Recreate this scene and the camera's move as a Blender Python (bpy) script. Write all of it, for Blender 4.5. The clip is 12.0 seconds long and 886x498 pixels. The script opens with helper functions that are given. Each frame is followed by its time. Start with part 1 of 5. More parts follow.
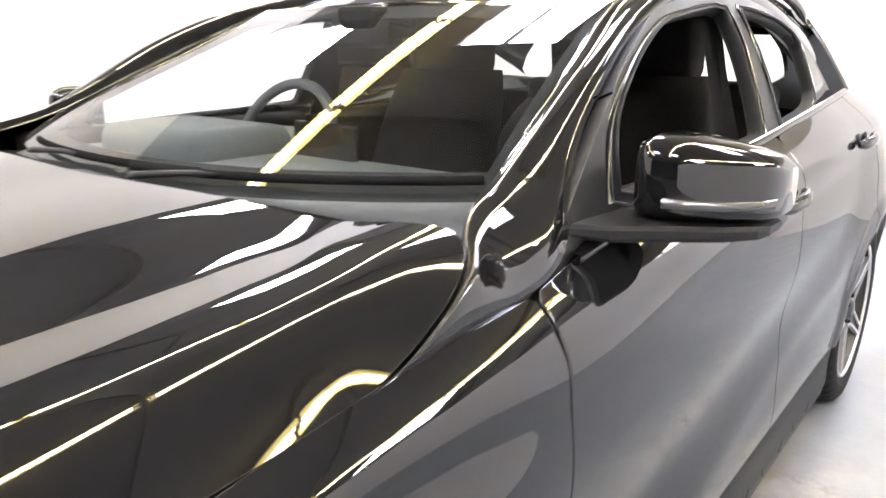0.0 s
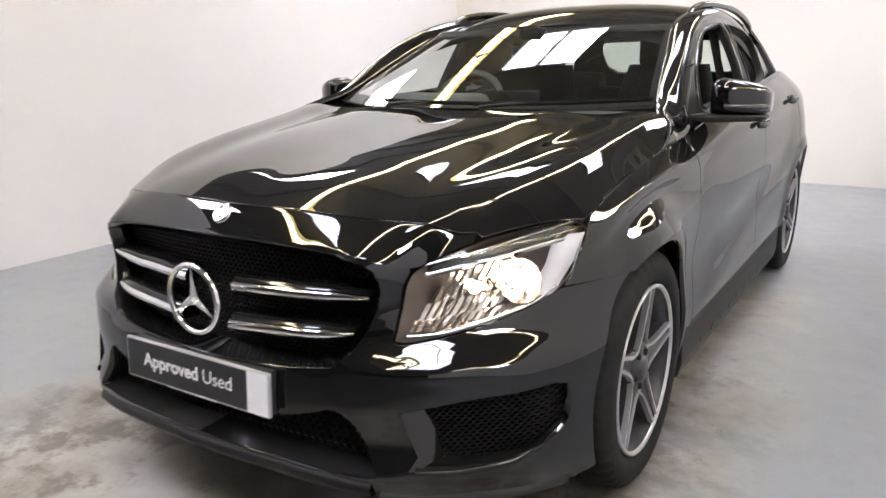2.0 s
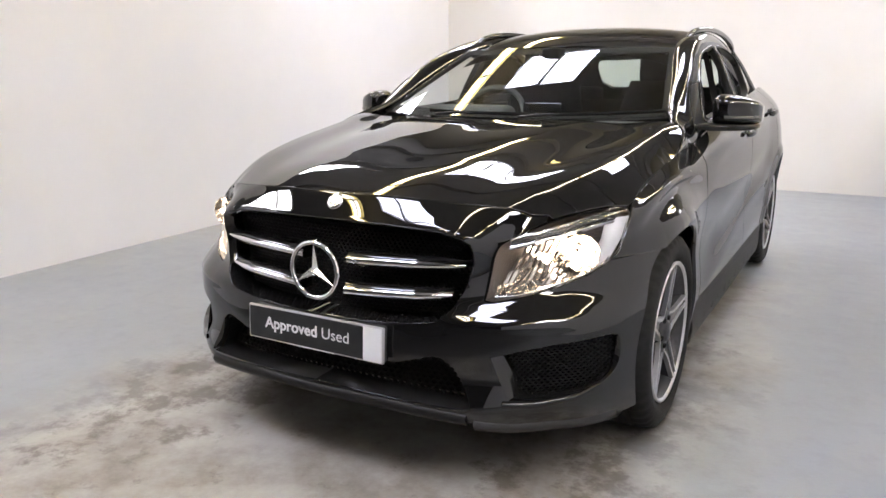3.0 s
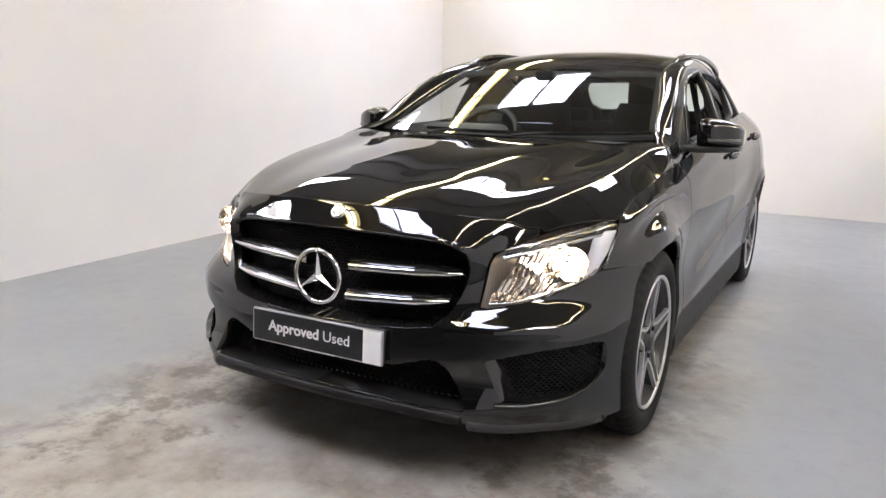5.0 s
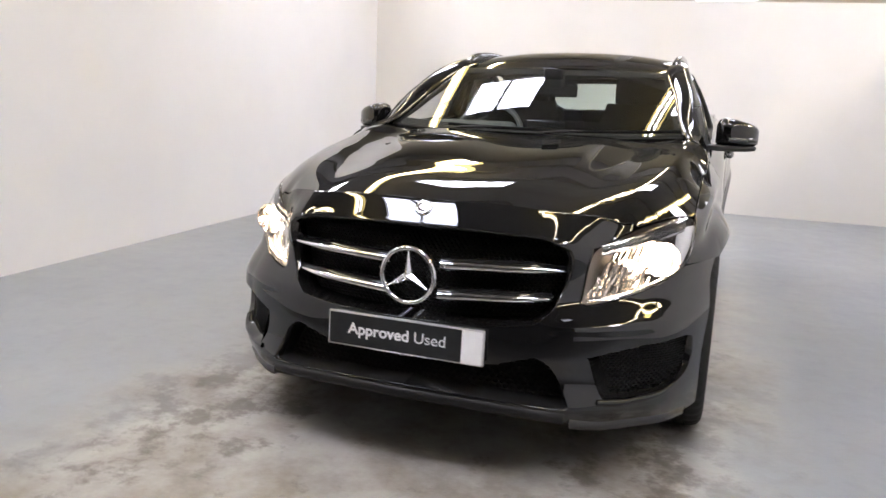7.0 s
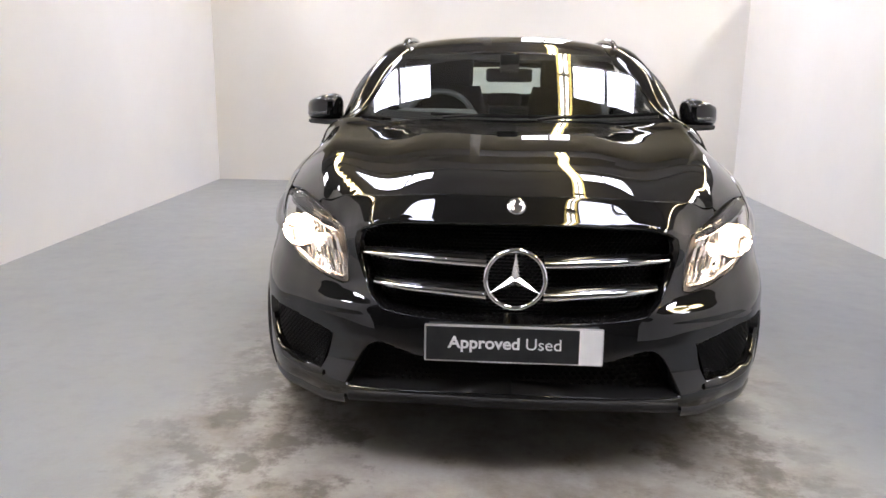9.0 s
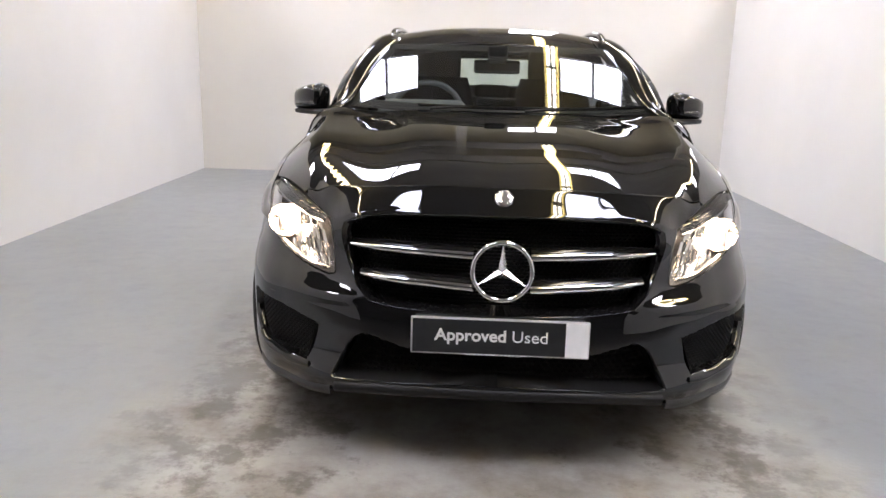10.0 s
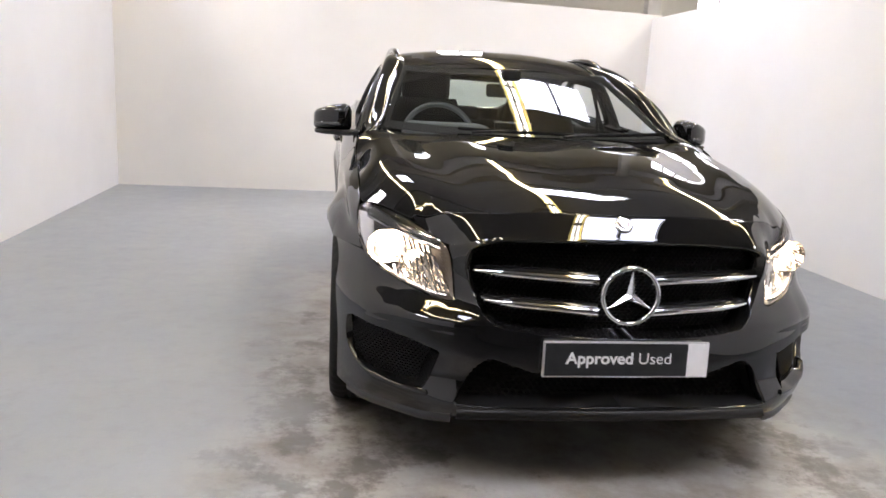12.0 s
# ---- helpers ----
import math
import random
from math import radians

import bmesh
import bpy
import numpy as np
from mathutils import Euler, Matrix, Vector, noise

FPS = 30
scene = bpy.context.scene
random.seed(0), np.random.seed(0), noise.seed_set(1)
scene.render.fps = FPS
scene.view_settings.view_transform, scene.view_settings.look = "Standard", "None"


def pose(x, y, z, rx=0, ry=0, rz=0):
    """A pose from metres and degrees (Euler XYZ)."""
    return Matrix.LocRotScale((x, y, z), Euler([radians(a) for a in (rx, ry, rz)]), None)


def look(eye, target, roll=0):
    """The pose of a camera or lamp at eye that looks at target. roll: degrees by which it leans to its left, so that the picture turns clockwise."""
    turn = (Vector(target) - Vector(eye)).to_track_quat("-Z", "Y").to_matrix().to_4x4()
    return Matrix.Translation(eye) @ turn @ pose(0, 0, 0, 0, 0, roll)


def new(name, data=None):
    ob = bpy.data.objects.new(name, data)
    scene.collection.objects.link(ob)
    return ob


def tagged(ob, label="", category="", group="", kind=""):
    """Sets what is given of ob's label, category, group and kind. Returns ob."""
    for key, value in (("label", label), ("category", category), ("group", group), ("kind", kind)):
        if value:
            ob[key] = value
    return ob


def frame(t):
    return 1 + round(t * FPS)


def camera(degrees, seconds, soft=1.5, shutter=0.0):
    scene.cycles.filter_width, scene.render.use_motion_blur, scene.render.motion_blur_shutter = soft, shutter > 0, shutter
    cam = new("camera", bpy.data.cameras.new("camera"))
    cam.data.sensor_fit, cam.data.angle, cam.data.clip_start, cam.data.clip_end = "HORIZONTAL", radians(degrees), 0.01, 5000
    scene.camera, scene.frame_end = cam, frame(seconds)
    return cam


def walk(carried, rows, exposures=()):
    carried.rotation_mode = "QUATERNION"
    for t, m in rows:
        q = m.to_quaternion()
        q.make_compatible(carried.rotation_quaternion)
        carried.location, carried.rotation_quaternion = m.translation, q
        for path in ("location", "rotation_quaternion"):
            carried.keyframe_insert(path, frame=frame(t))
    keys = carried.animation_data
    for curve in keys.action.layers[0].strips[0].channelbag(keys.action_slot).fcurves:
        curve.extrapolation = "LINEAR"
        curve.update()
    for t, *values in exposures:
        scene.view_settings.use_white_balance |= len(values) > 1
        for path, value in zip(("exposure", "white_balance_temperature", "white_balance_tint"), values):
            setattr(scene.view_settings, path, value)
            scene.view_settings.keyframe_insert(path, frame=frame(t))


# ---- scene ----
cam = camera(61.0, 12.0, soft=1.5, shutter=0.35)
PATH = [
    (0, (1.274, 0.702, 1.256), (0.094, 2.23, 0.736), 0.5),
    (0.5, (1.353, 0.258, 1.234), (0.22, 1.834, 0.754), 1.1),
    (1, (1.408, -0.201, 1.208), (0.313, 1.404, 0.734), 0.2),
    (1.5, (1.44, -0.664, 1.201), (0.374, 0.954, 0.704), -0.0),
    (2, (1.466, -1.031, 1.209), (0.429, 0.609, 0.724), -0.7),
    (2.5, (1.445, -1.361, 1.213), (0.444, 0.309, 0.757), -0.4),
    (3, (1.431, -1.587, 1.23), (0.466, 0.104, 0.773), -0.2),
    (5, (1.465, -1.713, 1.232), (0.525, 0.003, 0.821), 1.1),
    (5.5, (1.45, -1.727, 1.239), (0.515, -0.009, 0.824), 1.0),
    (6, (1.421, -1.745, 1.242), (0.496, -0.021, 0.825), 0.9),
    (6.5, (1.193, -1.853, 1.224), (0.396, -0.067, 0.808), 3.5),
    (7, (0.864, -1.934, 1.193), (0.194, -0.093, 0.792), 2.2),
    (9, (-0.076, -1.97, 1.2), (-0.2, -0.021, 0.767), 0.8),
    (9.5, (-0.082, -1.973, 1.195), (-0.179, -0.024, 0.753), 1.2),
    (10, (-0.082, -1.962, 1.199), (-0.166, -0.016, 0.745), 1.5),
    (10.5, (-0.086, -1.956, 1.194), (-0.166, -0.011, 0.737), 2.2),
    (11, (-0.176, -1.95, 1.189), (-0.24, -0.006, 0.724), 3.1),
    (11.5, (-0.522, -1.996, 1.213), (-0.435, -0.048, 0.766), 1.8),
    (12, (-0.857, -1.943, 1.212), (-0.591, -0.003, 0.807), 3.0),
]
walk(cam, [(t, look(eye, target, roll)) for t, eye, target, roll in PATH], [(0.0, 1.34), (0.5, 0.97), (1.0, 0.66), (1.5, 0.42), (2.5, 0.29), (3.0, 0.27), (5.0, 0.25), (6.5, 0.21), (9.0, 0.14), (12.0, 0.14)])

# ---- world and light ----
world = bpy.data.worlds.new("world")
scene.world = world
world.use_nodes = True
sky = world.node_tree.nodes.new("ShaderNodeTexSky")
sky.sky_type, sky.sun_disc = "NISHITA", False
sky.sun_elevation, sky.sun_rotation = radians(40), radians(200)
world.node_tree.links.new(sky.outputs[0], world.node_tree.nodes["Background"].inputs[0])
world.node_tree.nodes["Background"].inputs[1].default_value = 0.1


# ---- materials ----
def material(name, colour=(0.5, 0.5, 0.5), rough=0.5, metal=0.0, **more):
    m = bpy.data.materials.new(name)
    m.use_nodes = True
    b = m.node_tree.nodes["Principled BSDF"]
    b.inputs["Base Color"].default_value = (*colour, 1)
    b.inputs["Roughness"].default_value = rough
    b.inputs["Metallic"].default_value = metal
    for key, value in more.items():
        b.inputs[key.replace("_", " ")].default_value = value
    return m


def node(m, kind, **sets):
    n = m.node_tree.nodes.new(kind)
    for key, value in sets.items():
        if key in n.inputs.keys():
            n.inputs[key].default_value = value
    return n


def link(m, a, out, b, into):
    m.node_tree.links.new(a.outputs[out], b.inputs[into])


def noise_tex(m, scale, detail=4.0, rough=0.55):
    tc = node(m, "ShaderNodeTexCoord")
    n = node(m, "ShaderNodeTexNoise", Scale=scale, Detail=detail, Roughness=rough)
    link(m, tc, "Object", n, "Vector")
    return n


def ramp(m, src, out, stops):
    r = node(m, "ShaderNodeValToRGB")
    el = r.color_ramp.elements
    while len(el) < len(stops):
        el.new(0.5)
    for e, (p, c) in zip(el, stops):
        e.position, e.color = p, (*c, 1)
    link(m, src, out, r, "Fac")
    return r


def grained(name, c1, c2, scale, rough=0.5, bump=0.0, rough2=None, metal=0.0, bump_scale=None):
    """A surface whose colour wanders between two tones, with fine relief."""
    m = material(name, c1, rough, metal)
    b = m.node_tree.nodes["Principled BSDF"]
    n = noise_tex(m, scale)
    r = ramp(m, n, "Fac", [(0.3, c1), (0.7, c2)])
    link(m, r, "Color", b, "Base Color")
    if rough2 is not None:
        mr = node(m, "ShaderNodeMapRange", **{"To Min": rough, "To Max": rough2})
        link(m, n, "Fac", mr, "Value")
        link(m, mr, "Result", b, "Roughness")
    if bump:
        n2 = noise_tex(m, bump_scale or scale * 12, 3.0)
        bp = node(m, "ShaderNodeBump", Strength=bump, Distance=0.002)
        link(m, n2, "Fac", bp, "Height")
        link(m, bp, "Normal", b, "Normal")
    return m


def glowing(name, colour, strength):
    m = material(name, colour, 0.5)
    b = m.node_tree.nodes["Principled BSDF"]
    b.inputs["Emission Color"].default_value = (*colour, 1)
    b.inputs["Emission Strength"].default_value = strength
    return m


def glass_sheet(name, tint, gloss_ior=1.5, rough=0.0):
    """Thin glass: clear through, Fresnel gloss over."""
    m = bpy.data.materials.new(name)
    m.use_nodes = True
    t = m.node_tree
    t.nodes.remove(t.nodes["Principled BSDF"])
    tr = node(m, "ShaderNodeBsdfTransparent", Color=(*tint, 1))
    gl = node(m, "ShaderNodeBsdfGlossy", Roughness=rough)
    fr = node(m, "ShaderNodeFresnel", IOR=gloss_ior)
    mx = node(m, "ShaderNodeMixShader")
    link(m, fr, "Fac", mx, 0)
    t.links.new(tr.outputs[0], mx.inputs[1])
    t.links.new(gl.outputs[0], mx.inputs[2])
    link(m, mx, "Shader", t.nodes["Material Output"], "Surface")
    return m


PAINT = material("black_paint", (0.0035, 0.0035, 0.0037), 0.5, 0.0, Specular_IOR_Level=0.0, Coat_Weight=1.0, Coat_Roughness=0.008, Coat_IOR=1.66)
_n = noise_tex(PAINT, 420.0, 2.0)
_r = ramp(PAINT, _n, "Fac", [(0.35, (0.0035, 0.0035, 0.0037)), (0.8, (0.007, 0.007, 0.0072))])
link(PAINT, _r, "Color", PAINT.node_tree.nodes["Principled BSDF"], "Base Color")
GLOSSBLACK = material("gloss_black_plastic", (0.006, 0.006, 0.006), 0.06)
SATIN = grained("satin_black_plastic", (0.018, 0.018, 0.018), (0.028, 0.028, 0.028), 160, 0.34, 0.1)
MESHBLACK = material("black_mesh_plastic", (0.006, 0.006, 0.006), 0.4, 0.0, Specular_IOR_Level=0.2)
SATINCHROME = material("satin_chrome", (0.78, 0.78, 0.79), 0.22, 0.85)
FRAME = grained("window_frame_black", (0.012, 0.012, 0.012), (0.018, 0.018, 0.018), 90, 0.45, 0.05)
FRAME.node_tree.nodes["Principled BSDF"].inputs["Specular IOR Level"].default_value = 0.3
RUBBER = grained("tyre_rubber", (0.009, 0.009, 0.009), (0.017, 0.0165, 0.016), 40, 0.7, 0.3, 0.85)
RUBBER.node_tree.nodes["Principled BSDF"].inputs["Specular IOR Level"].default_value = 0.2
TRIM = grained("matt_black_trim", (0.008, 0.008, 0.008), (0.014, 0.014, 0.014), 120, 0.45, 0.1)
TRIM.node_tree.nodes["Principled BSDF"].inputs["Specular IOR Level"].default_value = 0.2
SEAL = grained("rubber_seal", (0.006, 0.006, 0.006), (0.01, 0.01, 0.01), 60, 0.6)
SEAL.node_tree.nodes["Principled BSDF"].inputs["Specular IOR Level"].default_value = 0.2
CHROME = material("chrome", (0.82, 0.82, 0.83), 0.06, 1.0)
BRUSHED = grained("machined_alloy", (0.55, 0.55, 0.56), (0.62, 0.62, 0.63), 60, 0.28, 0.0, 0.36, 0.75)
DARKALLOY = grained("dark_grey_alloy", (0.025, 0.025, 0.027), (0.045, 0.045, 0.048), 50, 0.3, 0.0, 0.4)
DARK = grained("underbody_black", (0.012, 0.012, 0.012), (0.02, 0.0195, 0.019), 12, 0.85)
DARK.node_tree.nodes["Principled BSDF"].inputs["Specular IOR Level"].default_value = 0.2
DASH = grained("soft_dashboard", (0.075, 0.084, 0.085), (0.105, 0.115, 0.115), 90, 0.6, 0.35)
CLOTH = grained("black_upholstery", (0.008, 0.0075, 0.0075), (0.014, 0.0135, 0.013), 120, 0.8, 0.4)
CLOTH.node_tree.nodes["Principled BSDF"].inputs["Specular IOR Level"].default_value = 0.2
LINER = grained("headlining", (0.010, 0.010, 0.010), (0.016, 0.016, 0.016), 150, 0.85, 0.2)
LINER.node_tree.nodes["Principled BSDF"].inputs["Specular IOR Level"].default_value = 0.2
MATT = material("matt_scuttle_plastic", (0.012, 0.012, 0.012), 0.9, 0.0, Specular_IOR_Level=0.02)
SCREEN = glass_sheet("windscreen_glass", (0.80, 0.85, 0.83), 1.52)
REARGLASS = glass_sheet("rear_glass", (0.70, 0.78, 0.74), 1.5)
LENS = glass_sheet("lamp_lens", (0.95, 0.96, 0.97), 1.45)
REFLECT = material("lamp_reflector", (0.90, 0.85, 0.79), 0.14, 1.0)
LAMPSHELL = material("lamp_shell", (0.10, 0.085, 0.075), 0.34, 0.5)
LAMPGREY = material("lamp_bezel", (0.13, 0.13, 0.13), 0.2, 0.7)
BULB = glowing("lit_bulb", (1.0, 0.80, 0.60), 34.0)
PLATEBLACK = grained("plate_black", (0.012, 0.013, 0.014), (0.02, 0.021, 0.022), 30, 0.35)
PLATEWHITE = grained("plate_white", (0.72, 0.72, 0.72), (0.80, 0.80, 0.80), 18, 0.4)
GUIDE = material("light_guide_plastic", (0.62, 0.61, 0.62), 0.3)
PLATEEDGE = material("plate_silver_edge", (0.55, 0.55, 0.56), 0.35, 0.6)


def wall_material(name, low, high):
    m = material(name, high, 0.62)
    b = m.node_tree.nodes["Principled BSDF"]
    n = noise_tex(m, 0.9, 5.0)
    r = ramp(m, n, "Fac", [(0.25, low), (0.75, high)])
    fine = noise_tex(m, 38.0, 4.0, 0.7)
    r2 = ramp(m, fine, "Fac", [(0.22, (0.90, 0.89, 0.88)), (0.36, (1, 1, 1))])
    mx = node(m, "ShaderNodeMix")
    mx.data_type, mx.blend_type = "RGBA", "MULTIPLY"
    mx.inputs["Factor"].default_value = 0.7
    link(m, r, "Color", mx, 6)
    link(m, r2, "Color", mx, 7)
    link(m, mx, 2, b, "Base Color")
    bp = node(m, "ShaderNodeBump", Strength=0.12, Distance=0.003)
    n3 = noise_tex(m, 55.0, 3.0)
    link(m, n3, "Fac", bp, "Height")
    link(m, bp, "Normal", b, "Normal")
    return m


def floor_material():
    """Grey floor paint, worn through to stained concrete in the bay where cars stand."""
    m = material("worn_grey_floor", (0.3, 0.3, 0.3), 0.5)
    b = m.node_tree.nodes["Principled BSDF"]
    t = m.node_tree
    tc = node(m, "ShaderNodeTexCoord")
    sep = node(m, "ShaderNodeSeparateXYZ")
    link(m, tc, "Object", sep, 0)

    def calc(op, a, bb=0.0):
        n = node(m, "ShaderNodeMath")
        n.operation = op
        for i, v in enumerate((a, bb)):
            if isinstance(v, (int, float)):
                n.inputs[i].default_value = v
            else:
                t.links.new(v, n.inputs[i])
        return n.outputs[0]

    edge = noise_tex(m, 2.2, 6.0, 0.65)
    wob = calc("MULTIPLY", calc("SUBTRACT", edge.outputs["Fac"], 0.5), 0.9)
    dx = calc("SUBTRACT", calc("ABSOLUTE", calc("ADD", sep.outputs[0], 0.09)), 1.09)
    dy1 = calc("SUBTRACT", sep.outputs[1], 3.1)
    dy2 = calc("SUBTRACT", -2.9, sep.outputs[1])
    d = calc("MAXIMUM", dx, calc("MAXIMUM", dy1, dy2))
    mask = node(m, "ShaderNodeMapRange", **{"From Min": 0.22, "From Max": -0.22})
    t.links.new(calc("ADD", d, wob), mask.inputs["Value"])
    # painted part
    n1 = noise_tex(m, 0.7, 5.0)
    paint = ramp(m, n1, "Fac", [(0.3, (0.222, 0.237, 0.251)), (0.7, (0.268, 0.28, 0.293))])
    n1b = noise_tex(m, 9.0, 6.0, 0.7)
    scuff = ramp(m, n1b, "Fac", [(0.3, (0.86, 0.86, 0.86)), (0.5, (1, 1, 1))])
    pm = node(m, "ShaderNodeMix")
    pm.data_type, pm.blend_type = "RGBA", "MULTIPLY"
    pm.inputs["Factor"].default_value = 0.6
    link(m, paint, "Color", pm, 6)
    link(m, scuff, "Color", pm, 7)
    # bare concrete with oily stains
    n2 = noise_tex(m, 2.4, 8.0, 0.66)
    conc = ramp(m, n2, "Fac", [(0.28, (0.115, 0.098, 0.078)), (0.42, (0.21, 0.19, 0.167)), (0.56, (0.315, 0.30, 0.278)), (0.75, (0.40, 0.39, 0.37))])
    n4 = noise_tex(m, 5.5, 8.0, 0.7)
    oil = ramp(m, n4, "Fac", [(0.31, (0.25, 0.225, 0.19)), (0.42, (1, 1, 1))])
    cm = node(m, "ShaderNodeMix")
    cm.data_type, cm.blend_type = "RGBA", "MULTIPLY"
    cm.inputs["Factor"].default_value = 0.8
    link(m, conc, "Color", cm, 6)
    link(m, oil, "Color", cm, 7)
    # brown dirt tracked in by the wheels, thickest about the front tyres
    n6 = noise_tex(m, 4.2, 10.0, 0.7)
    near = calc("ADD", calc("POWER", calc("MULTIPLY", calc("SUBTRACT", calc("ABSOLUTE", sep.outputs[0]), 0.90), 2.2), 2.0), calc("POWER", calc("MULTIPLY", calc("ADD", sep.outputs[1], -0.70), 0.8), 2.0))
    thick = calc("SUBTRACT", calc("ADD", n6.outputs["Fac"], 0.12), calc("MULTIPLY", near, 0.09))
    dirt = node(m, "ShaderNodeMapRange", **{"From Min": 0.57, "From Max": 0.66, "To Max": 0.72})
    t.links.new(thick, dirt.inputs["Value"])
    dm = node(m, "ShaderNodeMix")
    dm.data_type = "RGBA"
    dm.inputs[7].default_value = (0.075, 0.062, 0.048, 1)
    link(m, dirt, "Result", dm, 0)
    link(m, cm, 2, dm, 6)
    cm = dm
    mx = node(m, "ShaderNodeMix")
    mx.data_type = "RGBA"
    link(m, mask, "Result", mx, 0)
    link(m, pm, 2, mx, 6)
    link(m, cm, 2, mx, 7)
    # floor ahead of the nose, out of view, darkened to keep bumper reflections dark
    unseen_dark = node(m, "ShaderNodeMapRange", **{"From Min": -0.55, "From Max": -1.1})
    t.links.new(calc("ADD", sep.outputs[1], calc("MULTIPLY", wob, 0.5)), unseen_dark.inputs["Value"])
    ax = node(m, "ShaderNodeMix")
    ax.data_type = "RGBA"
    ax.inputs[7].default_value = (0.055, 0.053, 0.051, 1)
    link(m, unseen_dark, "Result", ax, 0)
    link(m, mx, 2, ax, 6)
    link(m, ax, 2, b, "Base Color")
    rr = node(m, "ShaderNodeMapRange", **{"To Min": 0.34, "To Max": 0.6})
    link(m, n4, "Fac", rr, "Value")
    link(m, rr, "Result", b, "Roughness")
    bp = node(m, "ShaderNodeBump", Strength=0.25, Distance=0.003)
    n5 = noise_tex(m, 60.0, 6.0)
    link(m, n5, "Fac", bp, "Height")
    link(m, bp, "Normal", b, "Normal")
    return m


WALL = wall_material("white_wall_paint", (0.69, 0.685, 0.70), (0.75, 0.745, 0.76))
# north wall: the warmer, dimmer light on it is mixed into this paint
WARMWALL = wall_material("warm_lit_wall_paint", (0.60, 0.58, 0.55), (0.66, 0.64, 0.61))
FLOOR = floor_material()
STEEL = grained("painted_steel", (0.30, 0.29, 0.27), (0.36, 0.35, 0.33), 6, 0.5)
ROOFING = grained("dark_roof_sheet", (0.28, 0.266, 0.262), (0.35, 0.335, 0.33), 1.2, 0.8)
CLADDING = grained("buff_cladding", (0.36, 0.34, 0.29), (0.42, 0.40, 0.35), 1.5, 0.6)
DARKSHEET = grained("dark_wall_sheet", (0.05, 0.048, 0.046), (0.075, 0.072, 0.07), 1.3, 0.7)
SKYLIGHT = glowing("skylight_panel", (0.945, 0.965, 1.20), 20.5)
# outer skylights get added strength, so the side walls shadow the north wall
OUTERLIGHT = glowing("outer_skylight_panel", (0.985, 0.965, 1.04), 46.0)
DAYPANE = glowing("far_window_pane", (0.97, 0.97, 1.06), 7.0)
TUBE = glowing("fluorescent_tube", (1.0, 0.93, 0.82), 30.0)
TUBEYELLOW = glowing("yellowed_diffuser", (1.0, 0.78, 0.28), 5.0)


# ---- mesh helpers ----
def mesh_object(name, verts, faces, mat, parent=None, label="", smooth=True, normals=None):
    me = bpy.data.meshes.new(name)
    me.from_pydata([tuple(map(float, v)) for v in verts], [], faces)
    me.materials.append(mat)
    me.polygons.foreach_set("use_smooth", [smooth] * len(me.polygons))
    me.update()
    if normals is not None:
        me.normals_split_custom_set_from_vertices([tuple(map(float, n)) for n in normals])
    ob = new(name, me)
    if parent is not None:
        ob.parent = parent
    if label:
        ob["label"] = label
    return ob


def part(name, bm, mat, parent, label="", smooth=False):
    me = bpy.data.meshes.new(name)
    bm.to_mesh(me)
    bm.free()
    me.materials.append(mat)
    me.polygons.foreach_set("use_smooth", [smooth] * len(me.polygons))
    ob = new(name, me)
    if parent is not None:
        ob.parent = parent
    if label:
        ob["label"] = label
    return ob


def box_bm(x0, x1, y0, y1, z0, z1, bevel=0.0, segments=2, bm=None):
    own = bm is None
    b = bmesh.new()
    bmesh.ops.create_cube(b, size=1.0)
    bmesh.ops.scale(b, vec=(x1 - x0, y1 - y0, z1 - z0), verts=b.verts)
    bmesh.ops.translate(b, vec=((x0 + x1) / 2, (y0 + y1) / 2, (z0 + z1) / 2), verts=b.verts)
    if bevel:
        bmesh.ops.bevel(b, geom=b.edges[:], offset=bevel, segments=segments, affect="EDGES", profile=0.5)
    if own:
        return b
    me = bpy.data.meshes.new("tmp")
    b.to_mesh(me)
    b.free()
    bm.from_mesh(me)
    bpy.data.meshes.remove(me)
    return bm


def tangents(k, v):
    """Slopes at the knots; k and v run along axis 0."""
    m = np.empty_like(v)
    d = (v[1:] - v[:-1]) / (k[1:] - k[:-1])
    h = k[1:] - k[:-1]
    m[1:-1] = (d[:-1] * h[1:] + d[1:] * h[:-1]) / (h[1:] + h[:-1])
    m[0], m[-1] = 1.5 * d[0] - 0.5 * m[1], 1.5 * d[-1] - 0.5 * m[-2]
    return m


def hermite(k, v, q):
    """Smooth curve through knots; k, v: (L, n) or (L,), q: (n,)."""
    q = np.atleast_1d(np.asarray(q, float))
    k, v = np.asarray(k, float), np.asarray(v, float)
    if k.ndim == 1:
        k = np.repeat(k[:, None], len(q), 1)
    if v.ndim == 1:
        v = np.repeat(v[:, None], len(q), 1)
    m = tangents(k, v)
    i = np.clip((q[None, :] >= k).sum(0) - 1, 0, len(k) - 2)
    n = np.arange(len(q))
    k0, k1 = k[i, n], k[i + 1, n]
    h = k1 - k0
    s = (q - k0) / h
    out_low, out_high = s < 0, s > 1
    c = np.clip(s, 0, 1)
    c2, c3 = c * c, c ** 3
    r = (2 * c3 - 3 * c2 + 1) * v[i, n] + (c3 - 2 * c2 + c) * h * m[i, n] + (-2 * c3 + 3 * c2) * v[i + 1, n] + (c3 - c2) * h * m[i + 1, n]
    r = np.where(out_low, v[i, n] + m[i, n] * (q - k0), r)
    return np.where(out_high, v[i + 1, n] + m[i + 1, n] * (q - k1), r)


